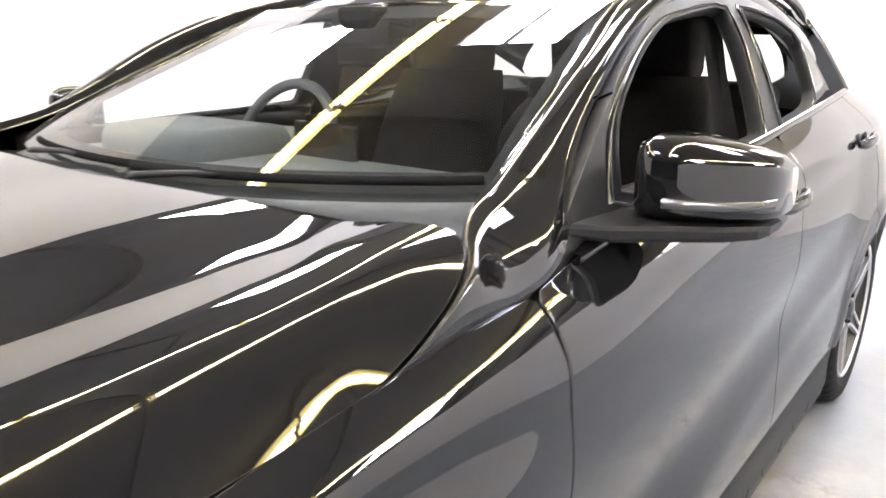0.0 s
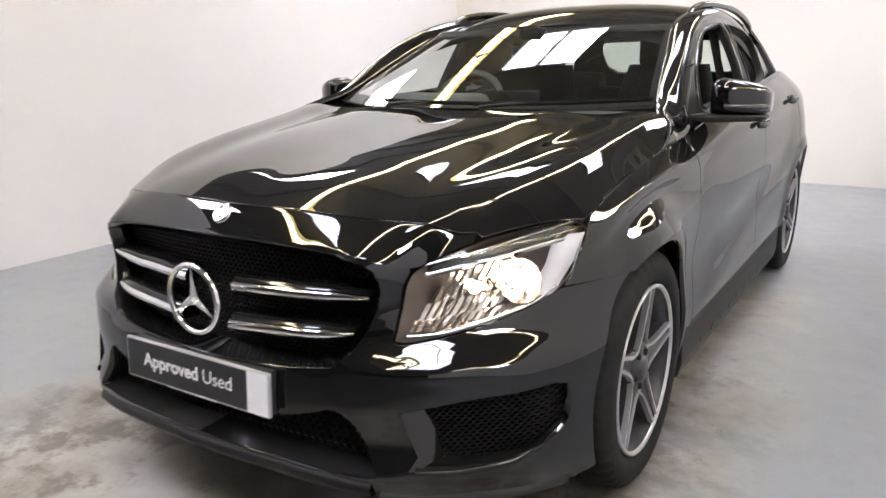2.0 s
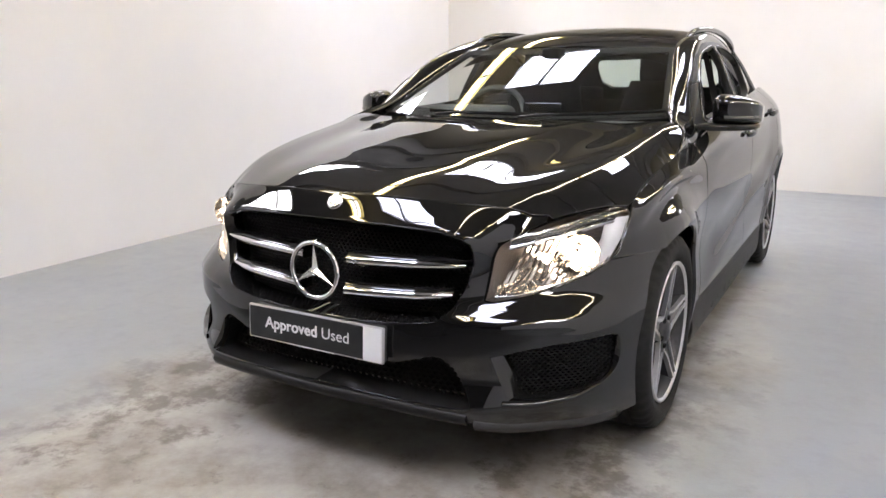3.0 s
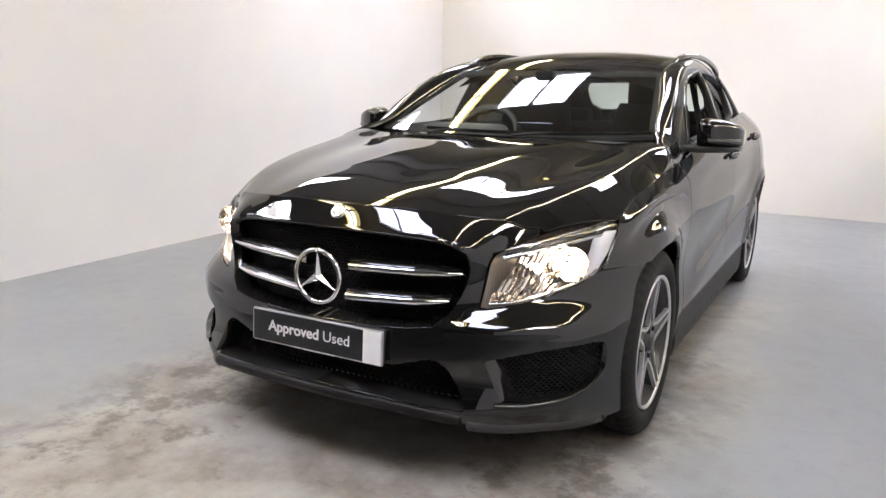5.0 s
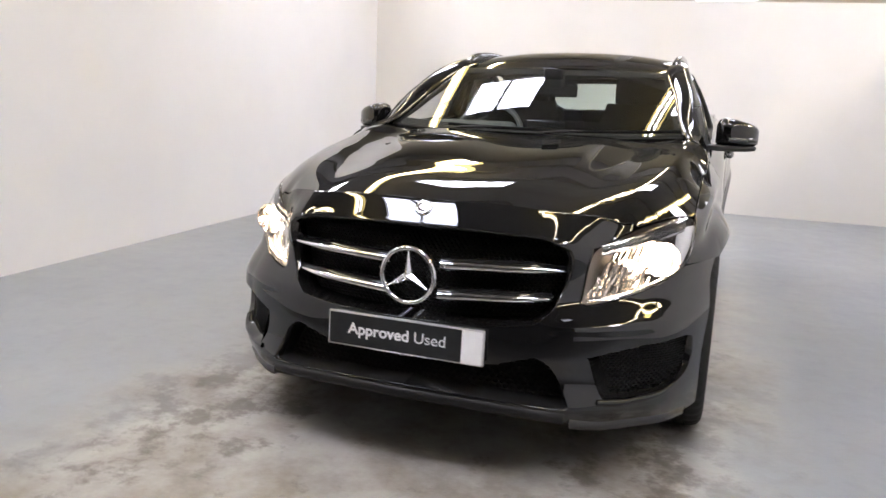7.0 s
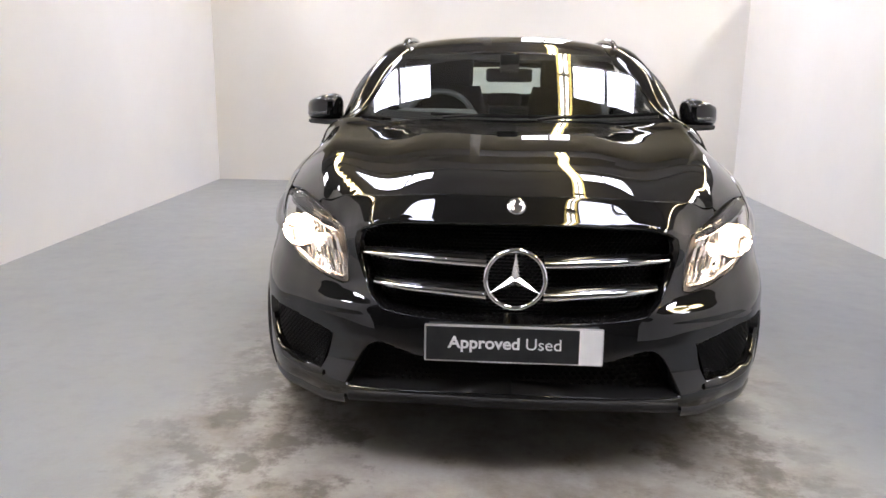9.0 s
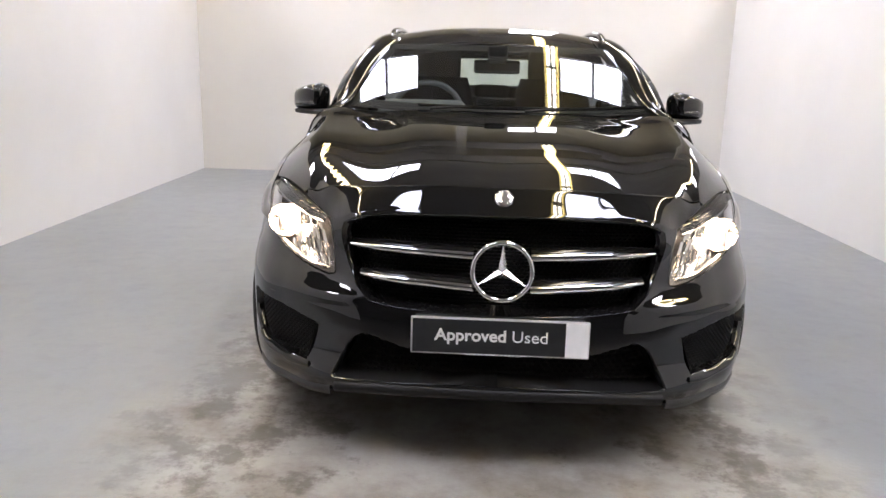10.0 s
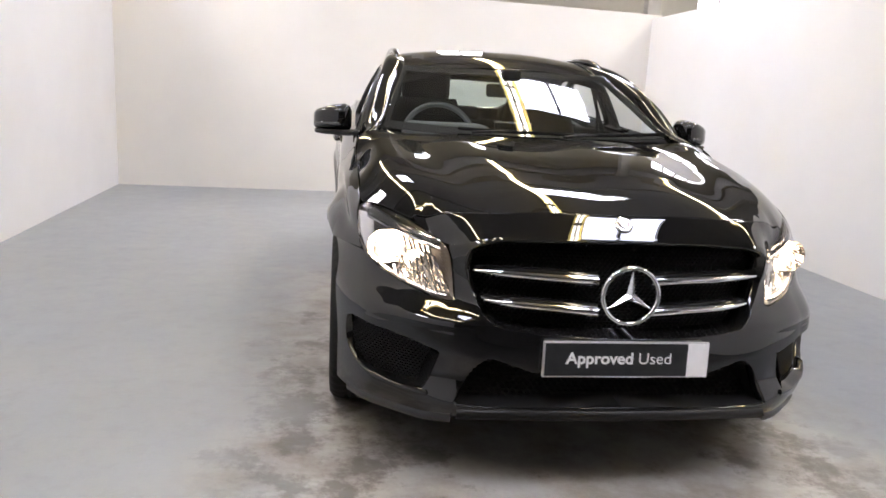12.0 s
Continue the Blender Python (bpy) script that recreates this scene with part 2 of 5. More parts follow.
def curve(points, n, closed=False):
    """A smooth curve through points of any dimension, n samples."""
    p = np.asarray(points, float)
    if closed:
        p = np.vstack([p[-2:], p, p[:3]])
    d = np.r_[0, np.cumsum(np.maximum(np.linalg.norm(np.diff(p, axis=0), axis=1), 1e-6) ** 0.6)]
    a, b = (d[2], d[-3]) if closed else (d[0], d[-1])
    q = np.linspace(a, b, n, endpoint=not closed)
    return np.stack([hermite(d, p[:, i], q) for i in range(p.shape[1])], 1)


def inside(poly, p):
    x, y = p[:, 0], p[:, 1]
    a, b = poly, np.roll(poly, -1, 0)
    r = np.zeros(len(p), bool)
    for (x0, y0), (x1, y1) in zip(a, b):
        if y0 == y1:
            continue
        c = ((y0 > y) != (y1 > y)) & (x < (x1 - x0) * (y - y0) / (y1 - y0) + x0)
        r ^= c
    return r


def nearest(poly, p, scale):
    """The nearest point of a closed outline to each p, and its distance, in units of scale."""
    best = np.full(len(p), 1e9)
    at = p.copy()
    a, b = poly, np.roll(poly, -1, 0)
    ps = p / scale
    for u, w in zip(a, b):
        us, ws = u / scale, w / scale
        d = ws - us
        l2 = d @ d
        if l2 < 1e-12:
            continue
        s = np.clip(((ps - us) @ d) / l2, 0, 1)
        c = us + s[:, None] * d
        e = np.linalg.norm(ps - c, axis=1)
        k = e < best
        best[k] = e[k]
        at[k] = (c * scale)[k]
    return at, best


def sheet(name, fn, box, step, keep, mat, parent, holes=(), out=(0, 0, 1), depth=0.018, mirror=False, label="", lip=0.0022):
    """A panel cut from the surface fn over its 2D domain, with folded edges. out: a rough outward direction."""
    p0, p1, q0, q1 = box
    n0, n1 = max(2, int(round((p1 - p0) / step[0]))), max(2, int(round((q1 - q0) / step[1])))
    P, Q = np.meshgrid(np.linspace(p0, p1, n0 + 1), np.linspace(q0, q1, n1 + 1), indexing="ij")
    uv = np.stack([P.ravel(), Q.ravel()], 1)
    scale = np.array([(p1 - p0) / n0, (q1 - q0) / n1])
    snapped = np.zeros(len(uv), bool)
    state = np.ones(len(uv), bool)
    for poly, want in [(keep, True)] + [(h, False) for h in holes]:
        if poly is None:
            continue
        poly = np.asarray(poly, float)
        ins = inside(poly, uv) == want
        at, dist = nearest(poly, uv, scale)
        s = (dist < 0.52) & ~snapped
        uv[s] = at[s]
        snapped |= s
        state &= ins | s
    idx = np.arange(len(uv)).reshape(n0 + 1, n1 + 1)
    quads = np.stack([idx[:-1, :-1], idx[1:, :-1], idx[1:, 1:], idx[:-1, 1:]], -1).reshape(-1, 4)

    def good(tri):
        c = uv[tri].mean(1)
        r = np.ones(len(tri), bool)
        if keep is not None:
            r &= inside(np.asarray(keep, float), c)
        for h in holes:
            r &= ~inside(np.asarray(h, float), c)
        return r

    hard = ~(state & ~snapped)[quads].all(1)
    faces = [tuple(f) for f in quads[~hard]]
    hq = quads[hard]
    diag = snapped[hq[:, 0]] & snapped[hq[:, 2]]
    for sel, tris in ((diag, ((0, 1, 2), (0, 2, 3))), (~diag, ((0, 1, 3), (1, 2, 3)))):
        q = hq[sel]
        if not len(q):
            continue
        ok = [good(q[:, t]) & state[q[:, t]].all(1) for t in tris]
        both = ok[0] & ok[1]
        faces += [tuple(f) for f in q[both]]
        for t, o in zip(tris, ok):
            faces += [tuple(f) for f in q[o & ~both][:, t]]
    used = np.unique(np.concatenate([np.array(f) for f in faces]))
    back = np.full(len(uv), -1)
    back[used] = np.arange(len(used))
    uv = uv[used]
    faces = [tuple(int(back[i]) for i in f) for f in faces]
    v = fn(uv)
    e = 1e-4
    n = np.cross(fn(uv + [e, 0]) - v, fn(uv + [0, e]) - v)
    n /= np.maximum(np.linalg.norm(n, axis=1), 1e-12)[:, None]
    if (n @ np.asarray(out, float)).sum() < 0:
        n = -n
        faces = [f[::-1] for f in faces]
    verts, norms = list(v), list(n)
    # folded edges
    edges = {}
    for f in faces:
        for a, b in zip(f, f[1:] + f[:1]):
            edges[(a, b)] = True
    rim = [(a, b) for a, b in edges if (b, a) not in edges]
    if depth and rim:
        side = {}
        for a, b in rim:
            d = v[b] - v[a]
            o = np.cross(d, n[a] + n[b])
            for i in (a, b):
                side[i] = side.get(i, 0) + o
        r1, r2 = {}, {}
        for i, o in side.items():
            o = o / max(np.linalg.norm(o), 1e-12)
            r1[i] = len(verts)
            verts.append(v[i] + o * lip * 0.5 - n[i] * lip * 0.5)
            norms.append(o * 0.8 + n[i] * 0.6)
            r2[i] = len(verts)
            verts.append(v[i] + o * lip * 0.3 - n[i] * depth)
            norms.append(o)
        for a, b in rim:
            faces.append((b, a, r1[a], r1[b]))
            faces.append((r1[b], r1[a], r2[a], r2[b]))
    verts, norms = np.array(verts), np.array(norms)
    made = [mesh_object(name, verts, faces, mat, parent, label, True, norms)]
    if mirror:
        made.append(mesh_object(name, verts * [-1, 1, 1], [f[::-1] for f in faces], mat, parent, label, True, norms * [-1, 1, 1]))
    return made


def loft(name, rows, mat, parent, label="", closed=False, caps=False, mirror=False, smooth=True):
    """A skin over rows of points, all of one length; closed: each row is a ring."""
    rows = np.asarray(rows, float)
    n, m = rows.shape[:2]
    verts = rows.reshape(-1, 3)
    faces = []
    for i in range(n - 1):
        for j in range(m if closed else m - 1):
            k = (j + 1) % m
            faces.append((i * m + j, i * m + k, (i + 1) * m + k, (i + 1) * m + j))
    if caps:
        faces.append(tuple(range(m))[::-1])
        faces.append(tuple(range((n - 1) * m, n * m)))
    made = [mesh_object(name, verts, faces, mat, parent, label, smooth)]
    if mirror:
        made.append(mesh_object(name, verts * [-1, 1, 1], [f[::-1] for f in faces], mat, parent, label, smooth))
    return made


def sweep_rings(path, radii, n=10, flat=1.0):
    """Rings round a path; radii: one or a list; flat: height against width."""
    p = np.asarray(path, float)
    r = np.broadcast_to(np.asarray(radii, float), (len(p),))
    d = np.gradient(p, axis=0)
    d /= np.linalg.norm(d, axis=1)[:, None]
    up = np.array([0.0, 0.0, 1.0])
    rings = []
    for q, t, rad in zip(p, d, r):
        a = np.cross(t, up)
        if np.linalg.norm(a) < 1e-3:
            a = np.array([1.0, 0, 0])
        a /= np.linalg.norm(a)
        b = np.cross(a, t)
        ang = np.linspace(0, 2 * np.pi, n, endpoint=False)
        rings.append(q + rad * (np.cos(ang)[:, None] * a + flat * np.sin(ang)[:, None] * b))
    return rings


def lathe(profile, n, axis="x"):
    """Rings of a turned body; profile: (along, radius)."""
    ang = np.linspace(0, 2 * np.pi, n, endpoint=False)
    rows = []
    for a, r in profile:
        c, s = r * np.cos(ang), r * np.sin(ang)
        o = np.full(n, a)
        rows.append(np.stack([o, c, s] if axis == "x" else [c, o, s] if axis == "y" else [c, s, o], 1))
    return np.array(rows)

# ---- the bay: floor, partition walls, warehouse shell ----
WEST0, WEST_SLOPE, EAST, NORTH, TOP = -3.14, -0.04, 2.77, 7.08, 2.29


def structure(ob, label, category="wall"):
    return tagged(ob, label, category, kind="structure")


def slab(name, x0, x1, y0, y1, z0, z1, mat, label, category="wall", bevel=0.0):
    return structure(part(name, box_bm(x0, x1, y0, y1, z0, z1, bevel), mat, None), label, category)


def wall_run(name, a, b, thick, z1, label, mat=None, z2=None):
    """A partition standing on the floor from a to b, its face along that line, thickness to its left."""
    a, b = Vector(a), Vector(b)
    n = Vector((-(b - a).y, (b - a).x)).normalized() * thick
    pts = [a, b, b + n, a + n]
    bm = bmesh.new()
    lo = [bm.verts.new((p.x, p.y, 0.0)) for p in pts]
    hi = [bm.verts.new((p.x, p.y, h)) for p, h in zip(pts, (z1, z2 or z1, z2 or z1, z1))]
    bm.faces.new(lo[::-1])
    bm.faces.new(hi)
    for i in range(4):
        bm.faces.new((lo[i], lo[(i + 1) % 4], hi[(i + 1) % 4], hi[i]))
    return structure(part(name, bm, mat or WALL, None), label)


bm = bmesh.new()
bmesh.ops.create_grid(bm, x_segments=40, y_segments=40, size=11.0)
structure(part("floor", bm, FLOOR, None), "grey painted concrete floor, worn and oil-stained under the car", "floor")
wx = lambda y: WEST0 + WEST_SLOPE * y
wall_run("wall_west", (wx(-3.5), -3.5), (wx(NORTH), NORTH), 0.12, TOP + 0.6, "tall white painted partition wall")
wall_run("wall_north", (wx(NORTH) - 0.12, NORTH), (EAST + 0.12, NORTH), 0.12, TOP + 0.08, "painted partition wall behind the car, its warmer, dimmer light put into the colour", WARMWALL, TOP - 0.03)
wall_run("wall_east", (EAST, NORTH), (EAST, -3.5), 0.12, TOP - 0.08, "white painted partition wall")
# warehouse shell; south, west and east walls are unseen, added dark for the car's reflections
CEIL = 4.35
FAR = 9.0
slab("wall_outer_south", -9, 9, -11.0, -10.9, 0, CEIL + 0.4, DARKSHEET, "unseen dark sheet wall added round the warehouse")
slab("wall_outer_west", -9.1, -9.0, -11, FAR + 0.1, 0, CEIL + 0.4, DARKSHEET, "unseen dark sheet wall added round the warehouse")
slab("wall_outer_east", 9.0, 9.1, -11, FAR + 0.1, 0, CEIL + 0.4, DARKSHEET, "unseen dark sheet wall added round the warehouse")


def clad_wall():
    """The far wall: ribbed sheets between window openings in a high band."""
    bm = bmesh.new()
    opens = [(-7.2, -5.6), (0.30, 1.10), (4.2, 5.6)]
    z0, z1 = 2.54, 3.75
    box_bm(-9, 9, FAR, FAR + 0.1, 0, z0, bm=bm)
    box_bm(-9, 9, FAR, FAR + 0.1, z1, CEIL + 0.4, bm=bm)
    x = -9.0
    for a, b in opens + [(9.0, 9.0)]:
        if a > x:
            box_bm(x, a, FAR, FAR + 0.1, z0, z1, bm=bm)
        x = b
    for k in range(60):
        rx = -8.9 + k * 0.3
        box_bm(rx - 0.03, rx + 0.03, FAR - 0.03, FAR - 0.001, 0, z0 - 0.02, bm=bm)
    ob = structure(part("wall_outer_north", bm, CLADDING, None), "buff ribbed cladding of the warehouse with a high window band")
    for a, b in opens:
        w = structure(part("window", box_bm(a, b, FAR + 0.05, FAR + 0.06, z0, z1), DAYPANE, None), "bright high window with upright bars", "window")
        n = 2 if b - a < 1 else 4
        for k in range(n + 1):
            xx = a + (b - a) * k / n
            part("window_bar", box_bm(xx - 0.02, xx + 0.02, FAR + 0.01, FAR + 0.045, z0, z1), STEEL, w)


clad_wall()
# roof deck with openings for the skylights
PANELS = [(x, y) for y in (4.4, -2.1) for x in (-5.3, -2.15, 1.0, 4.3)]
PW, PD = 1.06, 1.08
xs_ = sorted({-9.1, 9.1} | {v for x, y in PANELS for v in (x, x + PW)})
ys_ = sorted({-11.0, FAR + 0.1} | {v for x, y in PANELS for v in (y, y + PD)})
bm = bmesh.new()
for xa, xb in zip(xs_, xs_[1:]):
    for ya, yb in zip(ys_, ys_[1:]):
        cx, cy = (xa + xb) / 2, (ya + yb) / 2
        if not any(x < cx < x + PW and y < cy < y + PD for x, y in PANELS):
            box_bm(xa, xb, ya, yb, CEIL + 0.02, CEIL + 0.14, bm=bm)
for k in range(13):
    y = -10.3 + k * 1.5
    if any(py - 0.1 < y < py + PD + 0.1 for _, py in PANELS):
        continue
    box_bm(-9.0, 9.0, y - 0.035, y + 0.035, CEIL - 0.12, CEIL + 0.02, bm=bm)
structure(part("ceiling", bm, ROOFING, None), "dark sheet roof on steel purlins", "ceiling")
for x in (-0.33, 2.78):
    slab("stanchion", x, x + 0.16, NORTH + 0.2, NORTH + 0.34, 0, CEIL - 0.12, STEEL, "grey steel stanchion behind the partition", "beam")


def skylight(x, y, panes=2):
    """A translucent roof light of two panes between glazing bars."""
    w = PW / panes
    top = structure(part("skylight", box_bm(x - 0.03, x + PW + 0.03, y - 0.03, y, CEIL - 0.02, CEIL + 0.10), STEEL, None), "bright two-pane skylight in the roof", "skylight")
    for a, b, c, d in ((x - 0.03, x + PW + 0.03, y + PD, y + PD + 0.03), (x - 0.03, x, y, y + PD), (x + PW, x + PW + 0.03, y, y + PD), (x + w - 0.016, x + w + 0.016, y, y + PD)):
        part("glazing_bar", box_bm(a, b, c, d, CEIL - 0.02, CEIL + 0.10), STEEL, top)
    for i in range(panes):
        part("pane", box_bm(x + i * w + 0.008, x + (i + 1) * w - 0.008, y, y + PD, CEIL + 0.03, CEIL + 0.05), OUTERLIGHT if abs(x) > 4 else SKYLIGHT, top)


for x, y in PANELS:
    skylight(x, y)


def batten(x, y0, y1, z):
    """A twin fluorescent batten fixed under the purlins."""
    ob = part("fluorescent_light", box_bm(x - 0.07, x + 0.07, y0, y1, z, CEIL - 0.12, 0.01), STEEL, None)
    for yy in (y0 + 0.3, y1 - 0.3):
        part("hanger", box_bm(x - 0.02, x + 0.02, yy - 0.02, yy + 0.02, CEIL - 0.125, CEIL + 0.03), STEEL, ob)
    for dx in (-0.04, 0.04):
        b = bmesh.new()
        bmesh.ops.create_cone(b, cap_ends=True, segments=10, radius1=0.020, radius2=0.020, depth=y1 - y0 - 0.08)
        bmesh.ops.rotate(b, verts=b.verts, matrix=Matrix.Rotation(radians(90), 3, "X"))
        bmesh.ops.translate(b, verts=b.verts, vec=(x + dx, (y0 + y1) / 2, z - 0.022))
        part("tube", b, TUBE, ob, "glowing white tube")
    for dx in (-0.09, 0.085):
        part("diffuser_strip", box_bm(x + dx, x + dx + 0.02, y0, y1, z - 0.05, z + 0.02), TUBEYELLOW, ob, "yellowed side strip")
    return tagged(ob, "twin fluorescent batten fixed under the roof purlins", "light", "roof battens")


for x in (0.82, -2.62, 4.12):
    for i in range(7):
        batten(x, -3.2 + i * 1.62, -3.2 + i * 1.62 + 1.56, CEIL - 0.19)


# ---- the car: surfaces ----
FX = np.array([0, 0.20, 0.38, 0.46, 0.53, 0.68, 0.80, 0.862, 0.895])
FZ = np.array([0.19, 0.27, 0.36, 0.45, 0.505, 0.535, 0.565, 0.60, 0.65, 0.80, 0.868])
FY = np.array([
    [0.170, 0.178, 0.200, 0.220, 0.245, 0.365, 0.506, 0.642, 0.750],
    [0.113, 0.122, 0.145, 0.165, 0.192, 0.310, 0.456, 0.607, 0.720],
    [0.128, 0.138, 0.165, 0.187, 0.215, 0.315, 0.451, 0.597, 0.710],
    [0.130, 0.140, 0.165, 0.186, 0.213, 0.312, 0.448, 0.594, 0.710],
    [0.136, 0.146, 0.173, 0.192, 0.217, 0.314, 0.449, 0.595, 0.710],
    [0.141, 0.151, 0.180, 0.197, 0.222, 0.317, 0.458, 0.605, 0.720],
    [0.149, 0.158, 0.187, 0.217, 0.250, 0.347, 0.490, 0.632, 0.740],
    [0.156, 0.165, 0.195, 0.238, 0.280, 0.388, 0.538, 0.677, 0.780],
    [0.167, 0.176, 0.207, 0.245, 0.297, 0.421, 0.574, 0.722, 0.830],
    [0.217, 0.222, 0.240, 0.252, 0.345, 0.480, 0.660, 0.800, 0.950],
    [0.270, 0.278, 0.316, 0.363, 0.470, 0.610, 0.780, 0.900, 1.050]])
# the line where bonnet, nose and lamps meet
NOSE = np.array([(0, 0.270, 0.865), (0.20, 0.276, 0.865), (0.30, 0.271, 0.849), (0.38, 0.261, 0.832), (0.44, 0.247, 0.806), (0.474, 0.254, 0.786), (0.505, 0.281, 0.768), (0.536, 0.318, 0.757), (0.574, 0.362, 0.776), (0.602, 0.392, 0.792), (0.63, 0.425, 0.806), (0.665, 0.478, 0.818), (0.70, 0.535, 0.826), (0.755, 0.628, 0.832), (0.797, 0.692, 0.826)])


def meet(x):
    x = np.minimum(np.abs(np.atleast_1d(x)), 0.80)
    return hermite(NOSE[:, 0], NOSE[:, 1], x), hermite(NOSE[:, 0], NOSE[:, 2], x)


def front_base(x, z):
    x, z = np.abs(np.atleast_1d(x)), np.atleast_1d(z)
    k = np.r_[-FX[2], -FX[1], FX]
    rows = [hermite(k, np.r_[r[2], r[1], r], x) for r in FY]
    return hermite(FZ, np.array(rows), z)


def front_y(x, z):
    x, z = np.broadcast_arrays(np.abs(np.atleast_1d(x)).astype(float), np.atleast_1d(z).astype(float))
    cy, cz = meet(x)
    return front_base(x, z) + np.exp(-((z - cz) / 0.05) ** 2) * (cy - front_base(np.minimum(x, 0.80), cz))


def front(p):
    return np.stack([p[:, 0], front_y(p[:, 0], p[:, 1]), p[:, 1]], 1)


GY = np.array([0.5, 0.7, 0.82, 0.965, 1.25, 1.5, 2.0, 2.65, 3.2, 3.65, 4.3])
GX = [  # half widths, from the sill up to the waist
    [0.775, 0.862, 0.872, 0.875, 0.868, 0.860, 0.862, 0.862, 0.865, 0.87, 0.74],
    [0.80, 0.878, 0.886, 0.888, 0.882, 0.880, 0.884, 0.886, 0.890, 0.908, 0.79],
    [0.80, 0.878, 0.888, 0.890, 0.882, 0.868, 0.870, 0.874, 0.894, 0.922, 0.80],
    [0.763, 0.853, 0.877, 0.885, 0.885, 0.884, 0.888, 0.892, 0.900, 0.918, 0.80],
    [0.755, 0.832, 0.846, 0.853, 0.862, 0.877, 0.881, 0.885, 0.889, 0.900, 0.78],
    [0.750, 0.824, 0.838, 0.847, 0.856, 0.866, 0.869, 0.873, 0.874, 0.868, 0.75],
    [0.74, 0.798, 0.8015, 0.803, 0.8055, 0.811, 0.810, 0.803, 0.792, 0.768, 0.66]]
GZ = [
    [0.22, 0.24, 0.245, 0.25, 0.24, 0.235, 0.235, 0.235, 0.24, 0.25, 0.35],
    [0.36, 0.38, 0.39, 0.40, 0.38, 0.37, 0.37, 0.38, 0.38, 0.40, 0.45],
    [0.50, 0.54, 0.55, 0.56, 0.55, 0.53, 0.52, 0.53, 0.56, 0.58, 0.60],
    [0.65, 0.69, 0.745, 0.785, 0.782, 0.74, 0.76, 0.78, 0.80, 0.80, 0.80],
    [0.70, 0.745, 0.790, 0.826, 0.830, 0.818, 0.860, 0.890, 0.92, 0.925, 0.90],
    [0.745, 0.79, 0.833, 0.862, 0.882, 0.885, 0.945, 0.985, 1.02, 1.03, 1.0],
    [0.785, 0.832, 0.870, 0.8985, 0.936, 0.960, 1.02, 1.065, 1.105, 1.13, 1.08]]


def waist_z(y):
    return hermite(GY, np.array(GZ[-1]), y)


def side_x(y, z):
    y, z = np.atleast_1d(y), np.atleast_1d(z)
    X = np.array([hermite(GY, np.array(r), y) for r in GX])
    Z = np.array([hermite(GY, np.array(r), y) for r in GZ])
    # the door's lower crease climbs towards the rear wheel, with a hollow above it
    zc = 0.37 + 0.15 * (y - 1.6)
    u, v = np.clip((y - 1.47) / 0.35, 0, 1), np.clip((3.34 - y) / 0.25, 0, 1)
    fade = u * u * (3 - 2 * u) * v * v * (3 - 2 * v)
    return hermite(Z, X, z) + fade * (0.006 * np.exp(-((z - zc) / 0.05) ** 2) - 0.007 * np.exp(-((z - zc - 0.13) / 0.075) ** 2))


ARCH_Y, ARCH_Z, ARCH_R = 0.972, 0.36, 0.366
AXLE = 3.655


def flare(y, z):
    """How far the wheel arches stand out, fading where the wing meets the bumper."""
    f = 0.0
    for cy in (ARCH_Y, AXLE):
        r = np.hypot(y - cy, z - ARCH_Z + 0.01)
        u = np.clip((0.450 - r) / 0.062, 0, 1)
        f = f + 0.011 * u * u * (3 - 2 * u) * (np.clip((y - cy + 0.16) / 0.12, 0, 1) if cy < 2 else 1.0)
    return f


def flank(p):
    return np.stack([side_x(p[:, 0], p[:, 1]) + flare(p[:, 0], p[:, 1]), p[:, 0], p[:, 1]], 1)


WZ = np.array([0.94, 1.0, 1.1, 1.2, 1.3, 1.36, 1.42])
WX = np.array([0.822, 0.812, 0.781, 0.741, 0.690, 0.650, 0.585])


def upper_x(y, z):
    y, z = np.atleast_1d(y), np.atleast_1d(z)
    return hermite(WZ, WX, z) - 0.05 * np.clip((y - 2.7) / 0.8, 0, 2) ** 2 - 0.03 * np.clip((1.9 - y) / 0.4, 0, 1) ** 2


def glasshouse(p):
    return np.stack([upper_x(p[:, 0], p[:, 1]), p[:, 0], p[:, 1]], 1)


BY = np.array([0.20, 0.30, 0.40, 0.60, 0.85, 1.10, 1.18, 1.26, 1.34, 1.45])
BX = [[0.235, 0.256, 0.275, 0.3, 0.325, 0.35, 0.358, 0.366, 0.374, 0.385],
      [0.35, 0.374, 0.4, 0.46, 0.505, 0.535, 0.544, 0.552, 0.56, 0.57],
      [0.468, 0.512, 0.55, 0.633, 0.688, 0.718, 0.724, 0.728, 0.732, 0.735],
      [0.5, 0.553, 0.605, 0.738, 0.797, 0.804, 0.805, 0.807, 0.801, 0.79]]
BZ = [[0.842, 0.879, 0.91, 0.95, 0.988, 1.018, 1.027, 1.035, 1.043, 1.054],
      [0.838, 0.875, 0.907, 0.948, 0.986, 1.015, 1.024, 1.032, 1.040, 1.051],
      [0.829, 0.861, 0.888, 0.926, 0.962, 0.992, 1.002, 1.012, 1.025, 1.040],
      [0.776, 0.818, 0.852, 0.909, 0.955, 0.989, 1.000, 1.013, 1.028, 1.045],
      [0.66, 0.738, 0.799, 0.834, 0.88, 0.909, 0.920, 0.950, 0.994, 1.038]]


